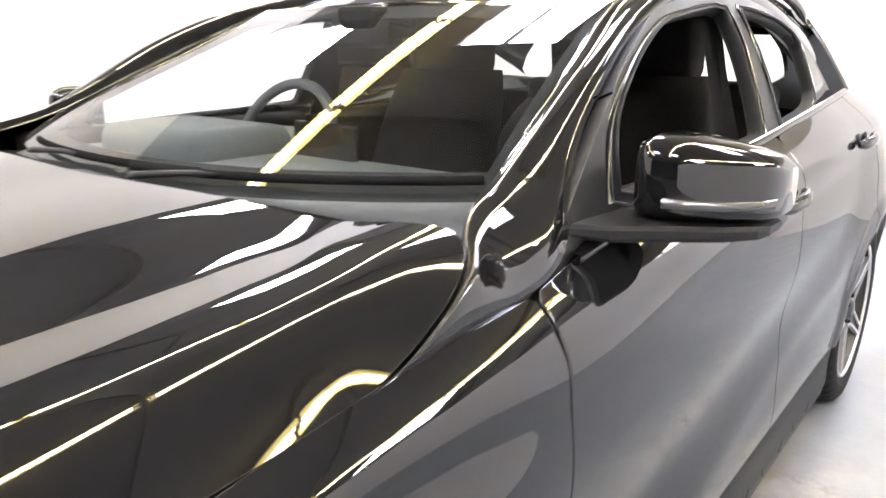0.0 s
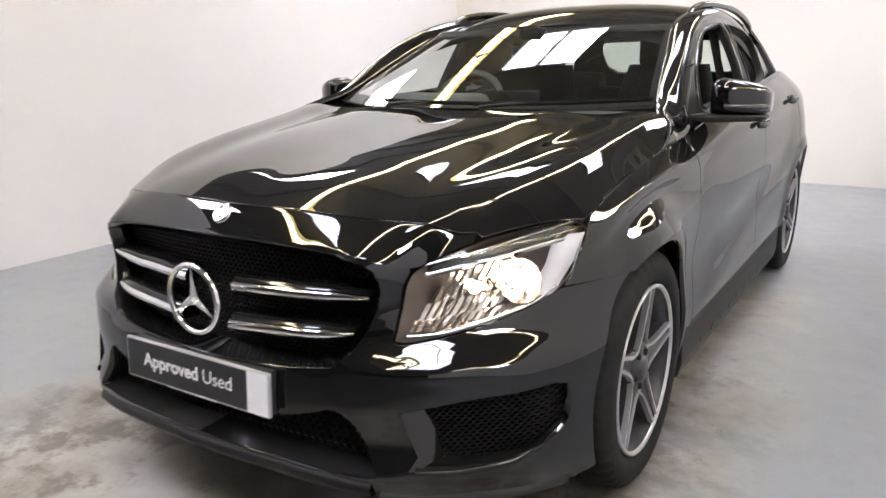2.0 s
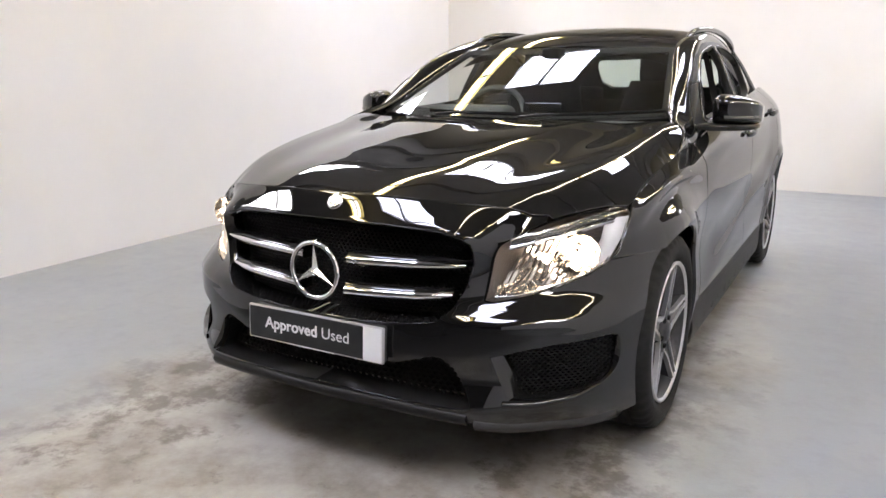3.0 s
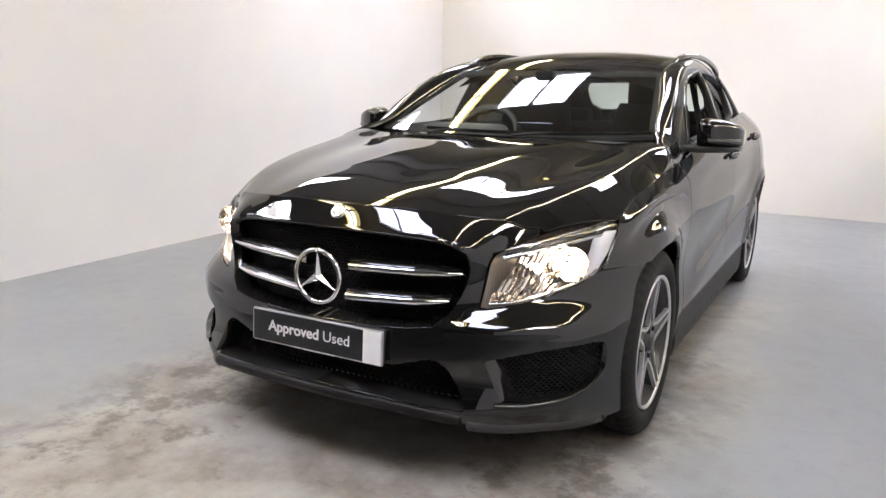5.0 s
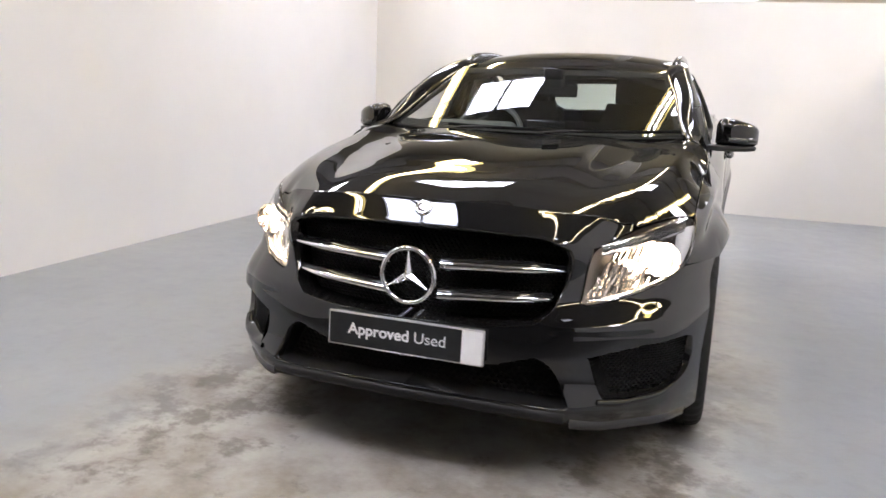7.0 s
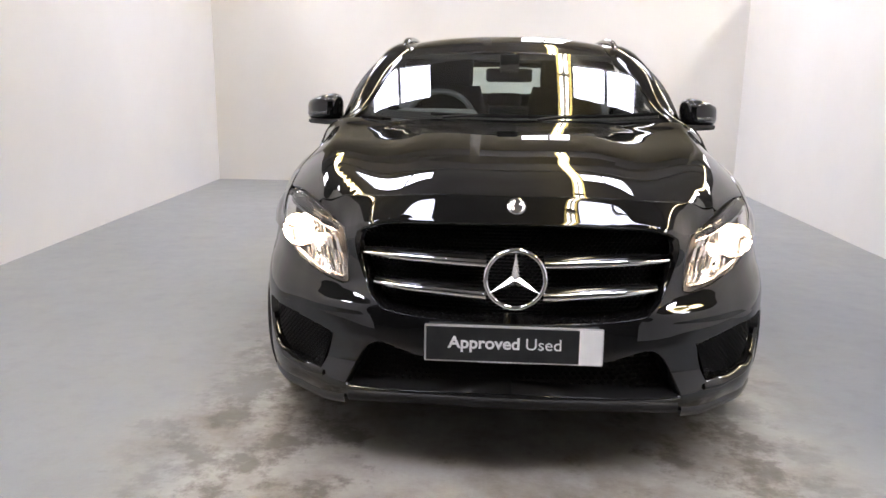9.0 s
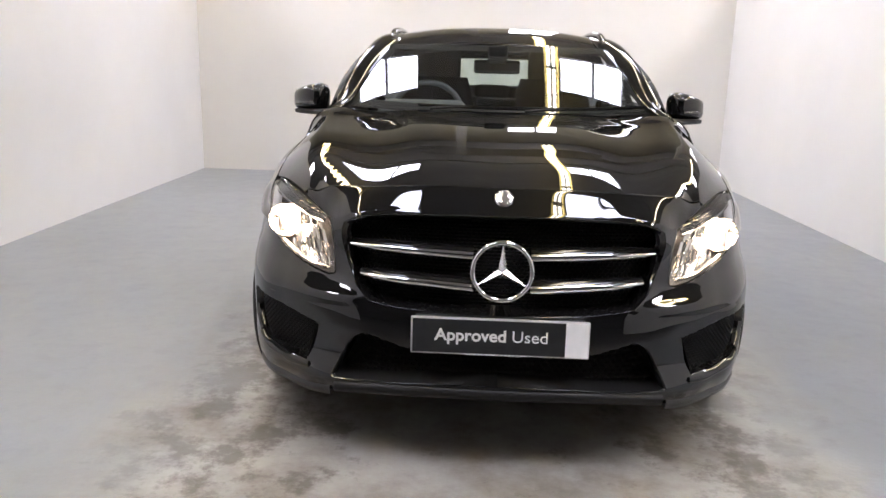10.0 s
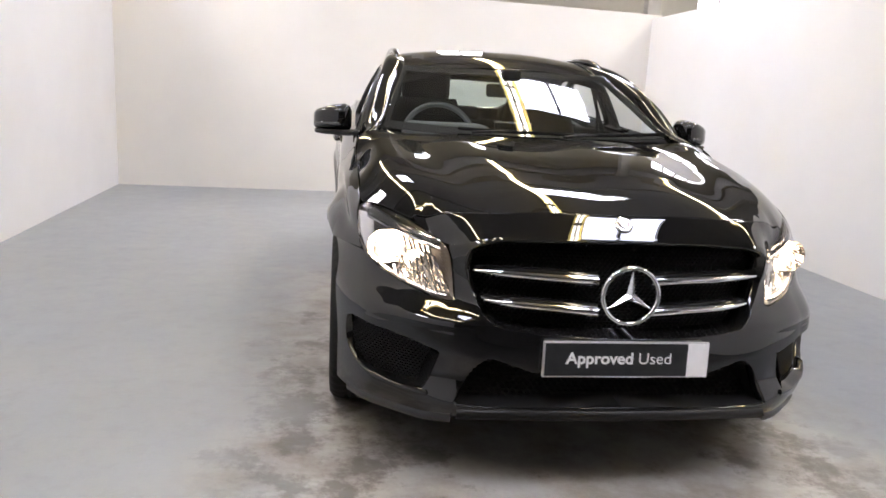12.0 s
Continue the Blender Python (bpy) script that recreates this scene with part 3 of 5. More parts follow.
def bonnet_base(x, y):
    x, y = np.abs(np.atleast_1d(x)), np.atleast_1d(y)
    X = np.array([hermite(BY, np.array(r), y) for r in BX])
    Z = np.array([hermite(BY, np.array(r), y) for r in BZ])
    # a fuller panel just inside the outer crease
    X = np.vstack([X[:2], X[1:2] + 0.78 * (X[2:3] - X[1:2]), X[2:]])
    Z = np.vstack([Z[:3], Z[2:3] + 0.78 * (Z[3:4] - Z[2:3]) + 0.004, Z[3:]])
    K = np.vstack([-X[1:2], -X[:1], np.zeros((1, len(x))), X])
    V = np.vstack([Z[2:3], Z[1:2], Z])
    return hermite(K, V, x)


def bonnet_z(x, y):
    x, y = np.broadcast_arrays(np.abs(np.atleast_1d(x)).astype(float), np.atleast_1d(y).astype(float))
    cy, cz = meet(x)
    beside = np.clip((x - 0.56) / 0.07, 0, 1)
    beside = beside * beside * (3 - 2 * beside)
    return bonnet_base(x, y) + beside * np.exp(-((y - cy) / 0.085) ** 2) * (cz - bonnet_base(np.minimum(x, 0.80), cy))


def bonnet_at(p):
    return np.stack([p[:, 0], p[:, 1], bonnet_z(p[:, 0], p[:, 1])], 1)


RY = np.array([2.08, 2.25, 2.45, 2.7, 3.1, 3.5, 3.95])
RZ = np.array([1.348, 1.403, 1.444, 1.473, 1.473, 1.448, 1.385])


def roof_at(p):
    x, y = p[:, 0], p[:, 1]
    z = hermite(RY, RZ, y - 0.09 * (x / 0.56) ** 2 * np.clip((2.7 - y) / 0.6, 0, 1)) - 0.046 * np.abs(x / 0.56) ** 2.4
    return np.stack([x, y, z], 1)


def both(half):
    """A symmetric closed outline from its half, which starts and ends on the middle line."""
    h = np.asarray(half, float)
    return np.vstack([h, (h * [-1, 1])[::-1]])


car = new("car")
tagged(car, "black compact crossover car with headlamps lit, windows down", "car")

# bonnet
front_edge = curve([(0, 0.272), (0.20, 0.279), (0.371, 0.302), (0.54, 0.38), (0.627, 0.444)], 20)
xs = np.linspace(0.543, 0.792, 22)
LAMP_TOP = np.stack((xs,) + meet(xs), 1)
lamp_edge = np.array([(x, y + 0.004) for x, y, z in LAMP_TOP if x > 0.637])
shut = curve([(0.797, 0.715), (0.797, 0.84), (0.800, 1.05), (0.803, 1.17), (0.805, 1.262), (0.799, 1.333), (0.780, 1.382), (0.755, 1.407)], 30)
rear_edge = curve([(0.728, 1.416), (0.5, 1.375), (0.25, 1.345), (0, 1.335)], 14)
sheet("bonnet", bonnet_at, (-0.82, 0.82, 0.22, 1.44), (0.0164, 0.0174), both(np.vstack([front_edge, lamp_edge, shut, rear_edge])), PAINT, car, out=(0, 0, 1), depth=0.03, label="glossy black creased bonnet")
# nose panel: rolls from the bonnet's front edge over to the bumper face, down to the grille and the lamps
LOW_X = np.array([0, 0.25, 0.40, 0.452, 0.478, 0.50, 0.52, 0.536, 0.574, 0.602, 0.63])
LOW_Z = np.array([0.806, 0.803, 0.796, 0.786, 0.774, 0.764, 0.758, 0.757, 0.776, 0.792, 0.806])


def nose_foot(x):
    """Where the panel ends below: on the bumper face, and along the lamp's top beside it."""
    x = np.abs(x)
    z = hermite(LOW_X, LOW_Z, x)
    w = np.clip((x - 0.50) / 0.04, 0, 1)
    return front_y(x, z) * (1 - w) + (meet(x)[0] + 0.003) * w, z


def nose_at(p):
    x, t = p[:, 0], p[:, 1][:, None]
    ax = np.abs(x)
    e = 1e-3
    fy = hermite(front_edge[:, 0], front_edge[:, 1], ax) - 0.0060
    fz = bonnet_z(ax, fy)
    ly, lz = nose_foot(ax)
    a, d = np.stack([fy, fz], 1), np.stack([ly, lz], 1)
    span = np.linalg.norm(a - d, axis=1)[:, None]
    ta = np.stack([np.full(len(ax), -e), bonnet_z(ax, fy - e) - fz], 1)
    td = np.stack([front_y(ax, lz + e) - front_y(ax, lz), np.full(len(ax), e)], 1)
    w = np.clip((ax - 0.50) / 0.04, 0, 1)[:, None]
    ta /= np.linalg.norm(ta, axis=1)[:, None]
    td = td / np.linalg.norm(td, axis=1)[:, None] * (1 - w) + (a - d) / span * w
    b, c = a + ta * span * 0.07, d + td * span * 0.07
    q = a * (1 - t) ** 3 + 3 * b * t * (1 - t) ** 2 + 3 * c * t * t * (1 - t) + d * t ** 3
    return np.stack([x, q[:, 0], q[:, 1]], 1)


sheet("nose_panel", nose_at, (-0.628, 0.628, 0.0, 1.0), (0.008, 0.05), None, PAINT, car, out=(0, -0.6, 1), depth=0.012, label="glossy black nose panel above the grille", lip=0.001)

# front bumper with its openings
arch_y = lambda z: ARCH_Y - math.sqrt(max(ARCH_R ** 2 - (z - ARCH_Z) ** 2, 0.0))


def bumper_end(z):
    lo, hi = 0.5, 0.92
    for _ in range(30):
        mid = (lo + hi) / 2
        if front_y(mid, z)[0] < arch_y(z):
            lo = mid
        else:
            hi = mid
    return lo


GRILLE = both(np.vstack([curve([(0, 0.797), (0.25, 0.794), (0.40, 0.786), (0.452, 0.775)], 10), curve([(0.478, 0.757), (0.487, 0.72), (0.475, 0.66), (0.435, 0.57)], 8), curve([(0.395, 0.532), (0.30, 0.520), (0.15, 0.514), (0, 0.512)], 10)]))
LOWER = both(np.vstack([[(0, 0.400), (0.28, 0.402)], curve([(0.38, 0.432), (0.405, 0.436), (0.445, 0.412), (0.482, 0.352), (0.512, 0.290)], 10), [(0.505, 0.282), (0.25, 0.296), (0, 0.302)]]))
POCKET = np.vstack([curve([(0.552, 0.440), (0.63, 0.460), (0.72, 0.474), (0.815, 0.480)], 10), curve([(0.834, 0.468), (0.838, 0.41), (0.828, 0.355), (0.800, 0.325)], 8), curve([(0.765, 0.308), (0.70, 0.298), (0.65, 0.300), (0.600, 0.310)], 8)])
LAMP = np.vstack([curve([(0.512, 0.592), (0.517, 0.655), (0.525, 0.715), (0.533, 0.742)], 8), [(x, z - 0.005) for x, y, z in LAMP_TOP], curve([(0.803, 0.808), (0.804, 0.755), (0.797, 0.705), (0.772, 0.668)], 8), curve([(0.745, 0.652), (0.68, 0.624), (0.59, 0.598), (0.53, 0.588)], 10)])
top_edge = [(x, float(nose_foot(np.array([x]))[1][0])) for x in np.linspace(0.0, 0.533, 30)]
zs = np.linspace(0.682, 0.20, 21)
ends = [(bumper_end(z), z) for z in zs]
bumper_half = np.vstack([top_edge, (LAMP[:8] - [0.005, 0])[::-1], (LAMP[-10:] - [0, 0.004])[::-1], [(0.777, 0.671), (0.786, 0.680)], ends, curve([(0.78, 0.195), (0.66, 0.198), (0.56, 0.212), (0.515, 0.236), (0.47, 0.252), (0.25, 0.268), (0, 0.272)], 24)])
sheet("front_bumper", front, (-0.90, 0.90, 0.18, 0.875), (0.0095, 0.0085), both(bumper_half), PAINT, car, [GRILLE, LOWER, POCKET, POCKET * [-1, 1]], out=(0, -1, 0.2), depth=0.035, label="glossy black front bumper")


def ring_band(name, outline, inset, depth_y, mat, parent, label="", mirror=False, push=0.0):
    """A funnel going back from an outline on the nose."""
    o = np.asarray(outline, float)
    c = o.mean(0)
    rows = []
    for s, d in ((1.0, push), (1.0 - inset * 0.5, push + depth_y * 0.5), (1.0 - inset, push + depth_y)):
        p = c + (o - c) * s
        q = front(p)
        q[:, 1] += d
        rows.append(np.vstack([q, q[:1]]))
    return loft(name, rows, mat, parent, label, mirror=mirror)


ring_band("grille_surround", GRILLE, 0.05, 0.09, GLOSSBLACK, car, "gloss black grille surround", push=-0.002)
ring_band("intake_surround", LOWER, 0.06, 0.10, TRIM, car, "black plastic lower intake")
ring_band("pocket_surround", POCKET, 0.10, 0.075, GLOSSBLACK, car, "black side intake", mirror=True)


def backing(name, outline, back, mat, parent, mirror=False):
    o = np.asarray(outline, float)
    q = front(o)
    q[:, 1] += back
    c = q.mean(0)
    verts = np.vstack([q, [c]])
    n = len(o)
    f = [(i, (i + 1) % n, n) for i in range(n)]
    mesh_object(name, verts, f, mat, parent, smooth=False)
    if mirror:
        mesh_object(name, verts * [-1, 1, 1], [k[::-1] for k in f], mat, parent, smooth=False)


backing("grille_backing", GRILLE, 0.10, DARK, car)
backing("intake_backing", LOWER, 0.12, DARK, car)
backing("pocket_backing", POCKET, 0.085, DARK, car, True)


def honeycomb(name, outline, cell, back, mat, parent, mirror=False, squash=0.8):
    """A lattice of small hexagonal cells filling an outline of the nose."""
    o = np.asarray(outline, float)
    lo, hi = o.min(0), o.max(0)
    verts, faces = [], []
    w, h = cell, cell * squash
    rows = int((hi[1] - lo[1]) / (h * 0.75)) + 1
    cols = int((hi[0] - lo[0]) / w) + 1
    ang = np.radians(np.arange(6) * 60 + 30)
    centres = np.array([(lo[0] + (i + 0.5 * (j % 2)) * w, lo[1] + j * h * 0.75) for j in range(rows) for i in range(cols)])
    shrunk = o.mean(0) + (o - o.mean(0)) * 0.985
    for c in centres[inside(shrunk, centres)]:
        a = c + np.stack([np.cos(ang) * w * 0.56, np.sin(ang) * h * 0.49], 1)
        b = c + np.stack([np.cos(ang) * w * 0.43, np.sin(ang) * h * 0.38], 1)
        qa, qb = front(a), front(b)
        qa[:, 1] += back
        qb[:, 1] += back
        qc = qb + [0, 0.012, 0]
        k = len(verts)
        verts += list(qa) + list(qb) + list(qc)
        for i in range(6):
            j = (i + 1) % 6
            faces.append((k + i, k + j, k + 6 + j, k + 6 + i))
            faces.append((k + 6 + i, k + 6 + j, k + 12 + j, k + 12 + i))
    v = np.array(verts)
    mesh_object(name, v, faces, mat, parent, "fine black honeycomb mesh", smooth=False)
    if mirror:
        mesh_object(name, v * [-1, 1, 1], [f[::-1] for f in faces], mat, parent, "fine black honeycomb mesh", smooth=False)


honeycomb("grille_mesh", GRILLE, 0.017, 0.085, MESHBLACK, car)
honeycomb("pocket_mesh", POCKET, 0.014, 0.062, MESHBLACK, car, True)
honeycomb("intake_mesh", LOWER, 0.022, 0.09, DARK, car)

# grille louvres, each side with a chrome face and a black blade
def louvre(z0, x1, z1, sgn):
    n = 14
    xs = np.linspace(0.085, x1, n)
    zc = z0 + (z1 - z0) * ((xs - 0.085) / (x1 - 0.085))
    h = np.interp(xs, [0.085, x1 * 0.8, x1], [0.0145, 0.0125, 0.006])
    yf = front_y(xs, zc) + 0.012
    prof = lambda dz, dy: np.stack([xs * sgn, yf + dy, zc + dz], 1)
    rows = [prof(-h, 0.010), prof(-h * 0.9, 0.002), prof(-h * 0.3, -0.004), prof(h * 0.35, -0.005), prof(h * 0.9, 0.0), prof(h, 0.008)]
    ob = loft("louvre", rows, CHROME, car, "chrome grille louvre")[0]
    blade = [prof(h * 1.05, 0.004), prof(h * 1.5 + 0.004, 0.012), prof(h * 1.5 + 0.004, 0.055), prof(-h * 1.2, 0.055), prof(-h * 1.1, 0.010)]
    loft("louvre_blade", blade, GLOSSBLACK, ob, "gloss black blade")


for sgn in (1, -1):
    louvre(0.678, 0.458, 0.691, sgn)
    louvre(0.585, 0.425, 0.604, sgn)

# round emblem: ring and three tapering arms
EM = Vector((0, 0.135, 0.648))
ang = np.linspace(0, 2 * np.pi, 64, endpoint=True)
ring_rows = []
for a in ang:
    c = np.array([math.sin(a), 0, math.cos(a)])
    t = np.linspace(0, 2 * np.pi, 12, endpoint=True)
    ring_rows.append([np.array(EM) + c * (0.0855 + 0.0075 * math.cos(s)) + np.array([0, 0.008 * math.sin(s), 0]) for s in t])
emblem = loft("emblem_ring", ring_rows, CHROME, car, "round chrome grille emblem")[0]
bm = bmesh.new()
peak = bm.verts.new((0, -0.012, 0))
back_v = bm.verts.new((0, 0.008, 0))
rimv = []
for i in range(6):
    a = radians(60 * i)
    r = 0.083 if i % 2 == 0 else 0.0145
    rimv.append(bm.verts.new((math.sin(a) * r, -0.001 if i % 2 == 0 else 0.001, math.cos(a) * r)))
for i in range(6):
    bm.faces.new((peak, rimv[(i + 1) % 6], rimv[i]))
    bm.faces.new((back_v, rimv[i], rimv[(i + 1) % 6]))
bmesh.ops.translate(bm, verts=bm.verts, vec=EM)
part("emblem_star", bm, SATINCHROME, emblem, "three tapering chrome arms")

# small bonnet badge
b0 = nose_at(np.array([[0.0, 0.42]]))[0]
rows = lathe([(0.010, 0.029), (0.0, 0.029), (-0.004, 0.025), (-0.005, 0.018), (-0.0035, 0.016), (-0.004, 0.006), (-0.0045, 0.0)], 36, "y")
ob = loft("nose_badge", rows, CHROME, car, "small round silver badge", closed=True)[0]
ob.matrix_basis = pose(*b0, -40, 0, 0)

# number plate
plate = part("number_plate", box_bm(-0.26, 0.26, -0.006, 0.006, -0.0555, 0.0555, 0.004, 2), PLATEEDGE, car, "black and white display plate with silver edge")
plate.matrix_basis = pose(0, 0.118, 0.456, -3, 0, 0)
part("plate_face", box_bm(-0.254, 0.190, -0.0072, -0.005, -0.050, 0.050), PLATEBLACK, plate, "black plate face")
part("plate_block", box_bm(0.190, 0.256, -0.0074, -0.005, -0.0515, 0.0515), PLATEWHITE, plate, "white end block")
bm = bmesh.new()
for i in range(16):
    box_bm(-0.10 + i * 0.0115, -0.10 + i * 0.0115 + (0.008 if i % 4 else 0.005), -0.0075, -0.006, -0.0545, -0.0515, bm=bm)
part("small_print", bm, PLATEWHITE, plate, "row of tiny white print bars")
part("plate_holder", box_bm(-0.25, 0.25, 0.128, 0.19, 0.398, 0.508, 0.006), SATIN, car)


def lettering(text, x0, x1, z0, height, bold, parent):
    cu = bpy.data.curves.new("lettering", "FONT")
    cu.body, cu.size, cu.offset, cu.extrude = text, height / 0.69, bold, 0.0004
    ob = new("lettering", cu)
    ob.data.materials.append(PLATEWHITE)
    bpy.context.view_layer.update()
    w = ob.dimensions.x
    ob.parent = parent
    ob.matrix_basis = pose(x0, -0.0078, z0, 90, 0, 0) @ Matrix.Diagonal(((x1 - x0) / w, 1, 1, 1))
    ob["label"] = "white words " + text


lettering("Approved", -0.189, 0.020, -0.012, 0.034, 0.0012, plate)
lettering("Used", 0.034, 0.135, -0.012, 0.034, 0.0, plate)

# lower lip
xs = np.linspace(-0.50, 0.50, 41)
lip_rows = []
for dz, dy in ((0.022, 0.012), (0.018, -0.006), (0.002, -0.010), (-0.014, 0.0), (-0.016, 0.05)):
    z = 0.272 - 0.020 * (np.abs(xs) / 0.5) ** 3
    lip_rows.append(np.stack([xs, front_y(xs, np.full(41, 0.27)) + dy, z + dz], 1))
loft("lower_lip", lip_rows, TRIM, car, "black lower bumper lip")
# corner splitter strips below the side pockets
xs = np.linspace(0.515, 0.83, 24)
rows = []
for dz, dy in ((0.020, 0.02), (0.016, -0.007), (0.0, -0.012), (-0.020, 0.0), (-0.024, 0.06)):
    z = np.interp(xs, [0.515, 0.60, 0.83], [0.238, 0.222, 0.205])
    rows.append(np.stack([xs, front_y(xs, z) + dy, z + dz], 1))
loft("corner_splitter", rows, SATIN, car, "satin black corner splitter", mirror=True)
# bright fin along the pocket floor
xs = np.linspace(0.59, 0.80, 20)
rows = []
for dz, dy in ((0.014, 0.05), (0.010, -0.004), (0.0, -0.010), (-0.010, -0.002)):
    z = np.interp(xs, [0.59, 0.66, 0.76, 0.80], [0.302, 0.294, 0.304, 0.326])
    rows.append(np.stack([xs, front_y(xs, z) + dy, z + dz], 1))
loft("pocket_fin", rows, GLOSSBLACK, car, "gloss black fin in the intake", mirror=True)

# headlamps
def headlamp(sgn):
    flip = np.array([sgn, 1, 1])
    lens = sheet("headlamp", front, (0.50, 0.82, 0.57, 0.85), (0.012, 0.0116), LAMP, LENS, car, out=(0.5, -1, 0.3), depth=0.006, label="lit clear headlamp")[0]
    if sgn < 0:
        for v in lens.data.vertices:
            v.co.x = -v.co.x
        lens.data.flip_normals()
    lens.visible_shadow = False
    c = LAMP.mean(0)
    rows = []
    for s, d in ((0.995, 0.004), (0.96, 0.02), (0.90, 0.075), (0.75, 0.10), (0.4, 0.115), (0.02, 0.12)):
        p = c + (LAMP - c) * s
        q = front(p)
        q[:, 1] += d
        rows.append(np.vstack([q, q[:1]]) * flip)
    loft("lamp_housing", rows, LAMPSHELL, lens, "grey metallic lamp housing")

    def bowl(x, z, r, back, deep, bulb):
        """A faceted reflector bowl with its lit bulb."""
        o = front(np.array([[x, z]]))[0]
        prof = [(-0.002, r * 1.02)] + [(deep * (1 - (k / 5) ** 2), r * k / 5) for k in range(5, 0, -1)] + [(deep, 0.004)]
        rr = lathe(prof, 18, "y") * [1, 1, 0.92]
        rr[1:-1] += np.random.default_rng(int(x * 1000)).uniform(-0.006, 0.006, rr[1:-1].shape) * [0.5, 1, 0.5]
        ob = loft("reflector_bowl", (rr + o + [0, back, 0]) * flip, REFLECT, lens, "bright faceted reflector bowl", closed=True, smooth=False)[0]
        bl = lathe([(deep * 0.25, 0.001), (deep * 0.28, bulb * 0.7), (deep * 0.5, bulb), (deep * 0.85, bulb * 0.7), (deep, 0.008)], 14, "y") + o + [0, back, 0]
        loft("bulb", bl * flip, BULB, ob, "glowing bulb", closed=True)

    bowl(0.714, 0.711, 0.060, 0.014, 0.075, 0.016)
    small = lathe([(0.0, 0.001), (0.004, 0.009), (0.016, 0.013), (0.034, 0.009), (0.04, 0.004)], 14, "y") + front(np.array([[0.636, 0.698]]))[0] + [0, 0.012, 0]
    loft("bulb", small * flip, BULB, lens, "glowing bulb", closed=True)
    # faceted reflector behind the bulbs, each facet tilted its own way
    rng = np.random.default_rng(5)
    field = np.array([(0.518, 0.600), (0.60, 0.606), (0.69, 0.632), (0.75, 0.660), (0.784, 0.70), (0.778, 0.780), (0.69, 0.762), (0.62, 0.742), (0.578, 0.724), (0.545, 0.665)])
    verts, faces = [], []
    w, h = 0.0150, 0.036
    for i in range(19):
        for j in range(6):
            x = 0.52 + i * w + (j % 2) * w * 0.3
            z = 0.604 + j * h + (x - 0.52) * 0.18
            if not inside(field, np.array([[x, z]]))[0] or math.hypot(x - 0.714, z - 0.711) < 0.058:
                continue
            tilt = rng.uniform(-0.006, 0.006, 2)
            k = len(verts)
            for dx, dz in ((-0.5, -0.5), (0.0, -0.5), (0.5, -0.5), (0.5, 0.5), (0.0, 0.5), (-0.5, 0.5)):
                xx, zz = x + dx * w * 1.08 + dz * h * 0.35, z + dz * h * 1.08
                bulge = -0.006 if dx == 0 else 0.0
                verts.append((xx * sgn, float(front_y(xx, zz)[0]) + 0.046 + bulge + tilt[0] * dx + tilt[1] * dz, zz))
            quads = [(k, k + 1, k + 4, k + 5), (k + 1, k + 2, k + 3, k + 4)]
            faces += quads if sgn > 0 else [q[::-1] for q in quads]
    mesh_object("reflector_facets", verts, faces, REFLECT, lens, "bright chrome reflector facets", smooth=False)
    # thin chrome rim along the foot of the lamp
    foot = curve([(0.532, 0.598), (0.60, 0.605), (0.69, 0.632), (0.752, 0.660), (0.778, 0.690)], 24)
    rr = []
    for dz, d in ((-0.004, 0.010), (-0.001, 0.006), (0.004, 0.007), (0.007, 0.020)):
        rr.append(np.stack([foot[:, 0], front_y(foot[:, 0], foot[:, 1]) + d, foot[:, 1] + dz], 1) * flip)
    loft("lower_rim", rr, CHROME, lens, "thin chrome rim")
    # chrome bar between main lamps and the upper strip, dark strip above, pale outer guide
    for name, za, zb, d0, mat, lab in (("upper_strip", (0.742, 0.802), (0.762, 0.828), 0.014, LAMPGREY, "dark ribbed indicator strip"), ("trim_bar", (0.729, 0.788), (0.742, 0.802), 0.010, CHROME, "chrome divider bar"), ("top_bar", (0.757, 0.822), (0.764, 0.829), 0.006, CHROME, "thin chrome upper bar")):
        xs = np.linspace(0.553, 0.775, 18)
        lo = np.interp(xs, [0.553, 0.775], za)
        hi = np.interp(xs, [0.553, 0.775], zb)
        rr = [np.stack([xs, front_y(xs, lo) + d0 + 0.03, lo], 1), np.stack([xs, front_y(xs, lo) + d0, lo], 1), np.stack([xs, front_y(xs, hi) + d0, hi], 1), np.stack([xs, front_y(xs, hi) + d0 + 0.03, hi], 1)]
        loft(name, [q * flip for q in rr], mat, lens, lab)
    zz = np.linspace(0.67, 0.80, 12)
    rr = []
    for dx, d in ((-0.046, 0.035), (-0.040, 0.014), (-0.004, 0.008), (0.0, 0.02)):
        xx = np.interp(zz, [0.67, 0.74, 0.80], [0.772, 0.796, 0.799]) + dx
        rr.append(np.stack([xx, front_y(xx, zz) + d, zz], 1) * flip)
    loft("light_guide", rr, GUIDE, lens, "pale outer light guide")


headlamp(1)
headlamp(-1)

# wings, doors, rear quarters on both flanks
arch = lambda r, cy, a0, a1, n: np.array([(cy + r * math.cos(radians(a)), ARCH_Z - 0.01 + r * math.sin(radians(a))) for a in np.linspace(a0, a1, n)])
top_f = [(y, waist_z(y)[0] - 0.002) for y in np.linspace(0.712, 1.22, 12)] + [(1.36, 0.943)]
lead = [(float(front_y(x, z)[0]) + 0.004, z) for x, z in ((0.788, 0.687), (0.797, 0.705), (0.803, 0.74), (0.805, 0.77), (0.803, 0.81))]
wing_poly = np.vstack([lead, top_f, [(1.482, 0.953), (1.482, 0.80), (1.480, 0.60), (1.487, 0.30), (1.46, 0.245), (1.345, 0.245)], arch(0.374, ARCH_Y, -14, 117, 34)])
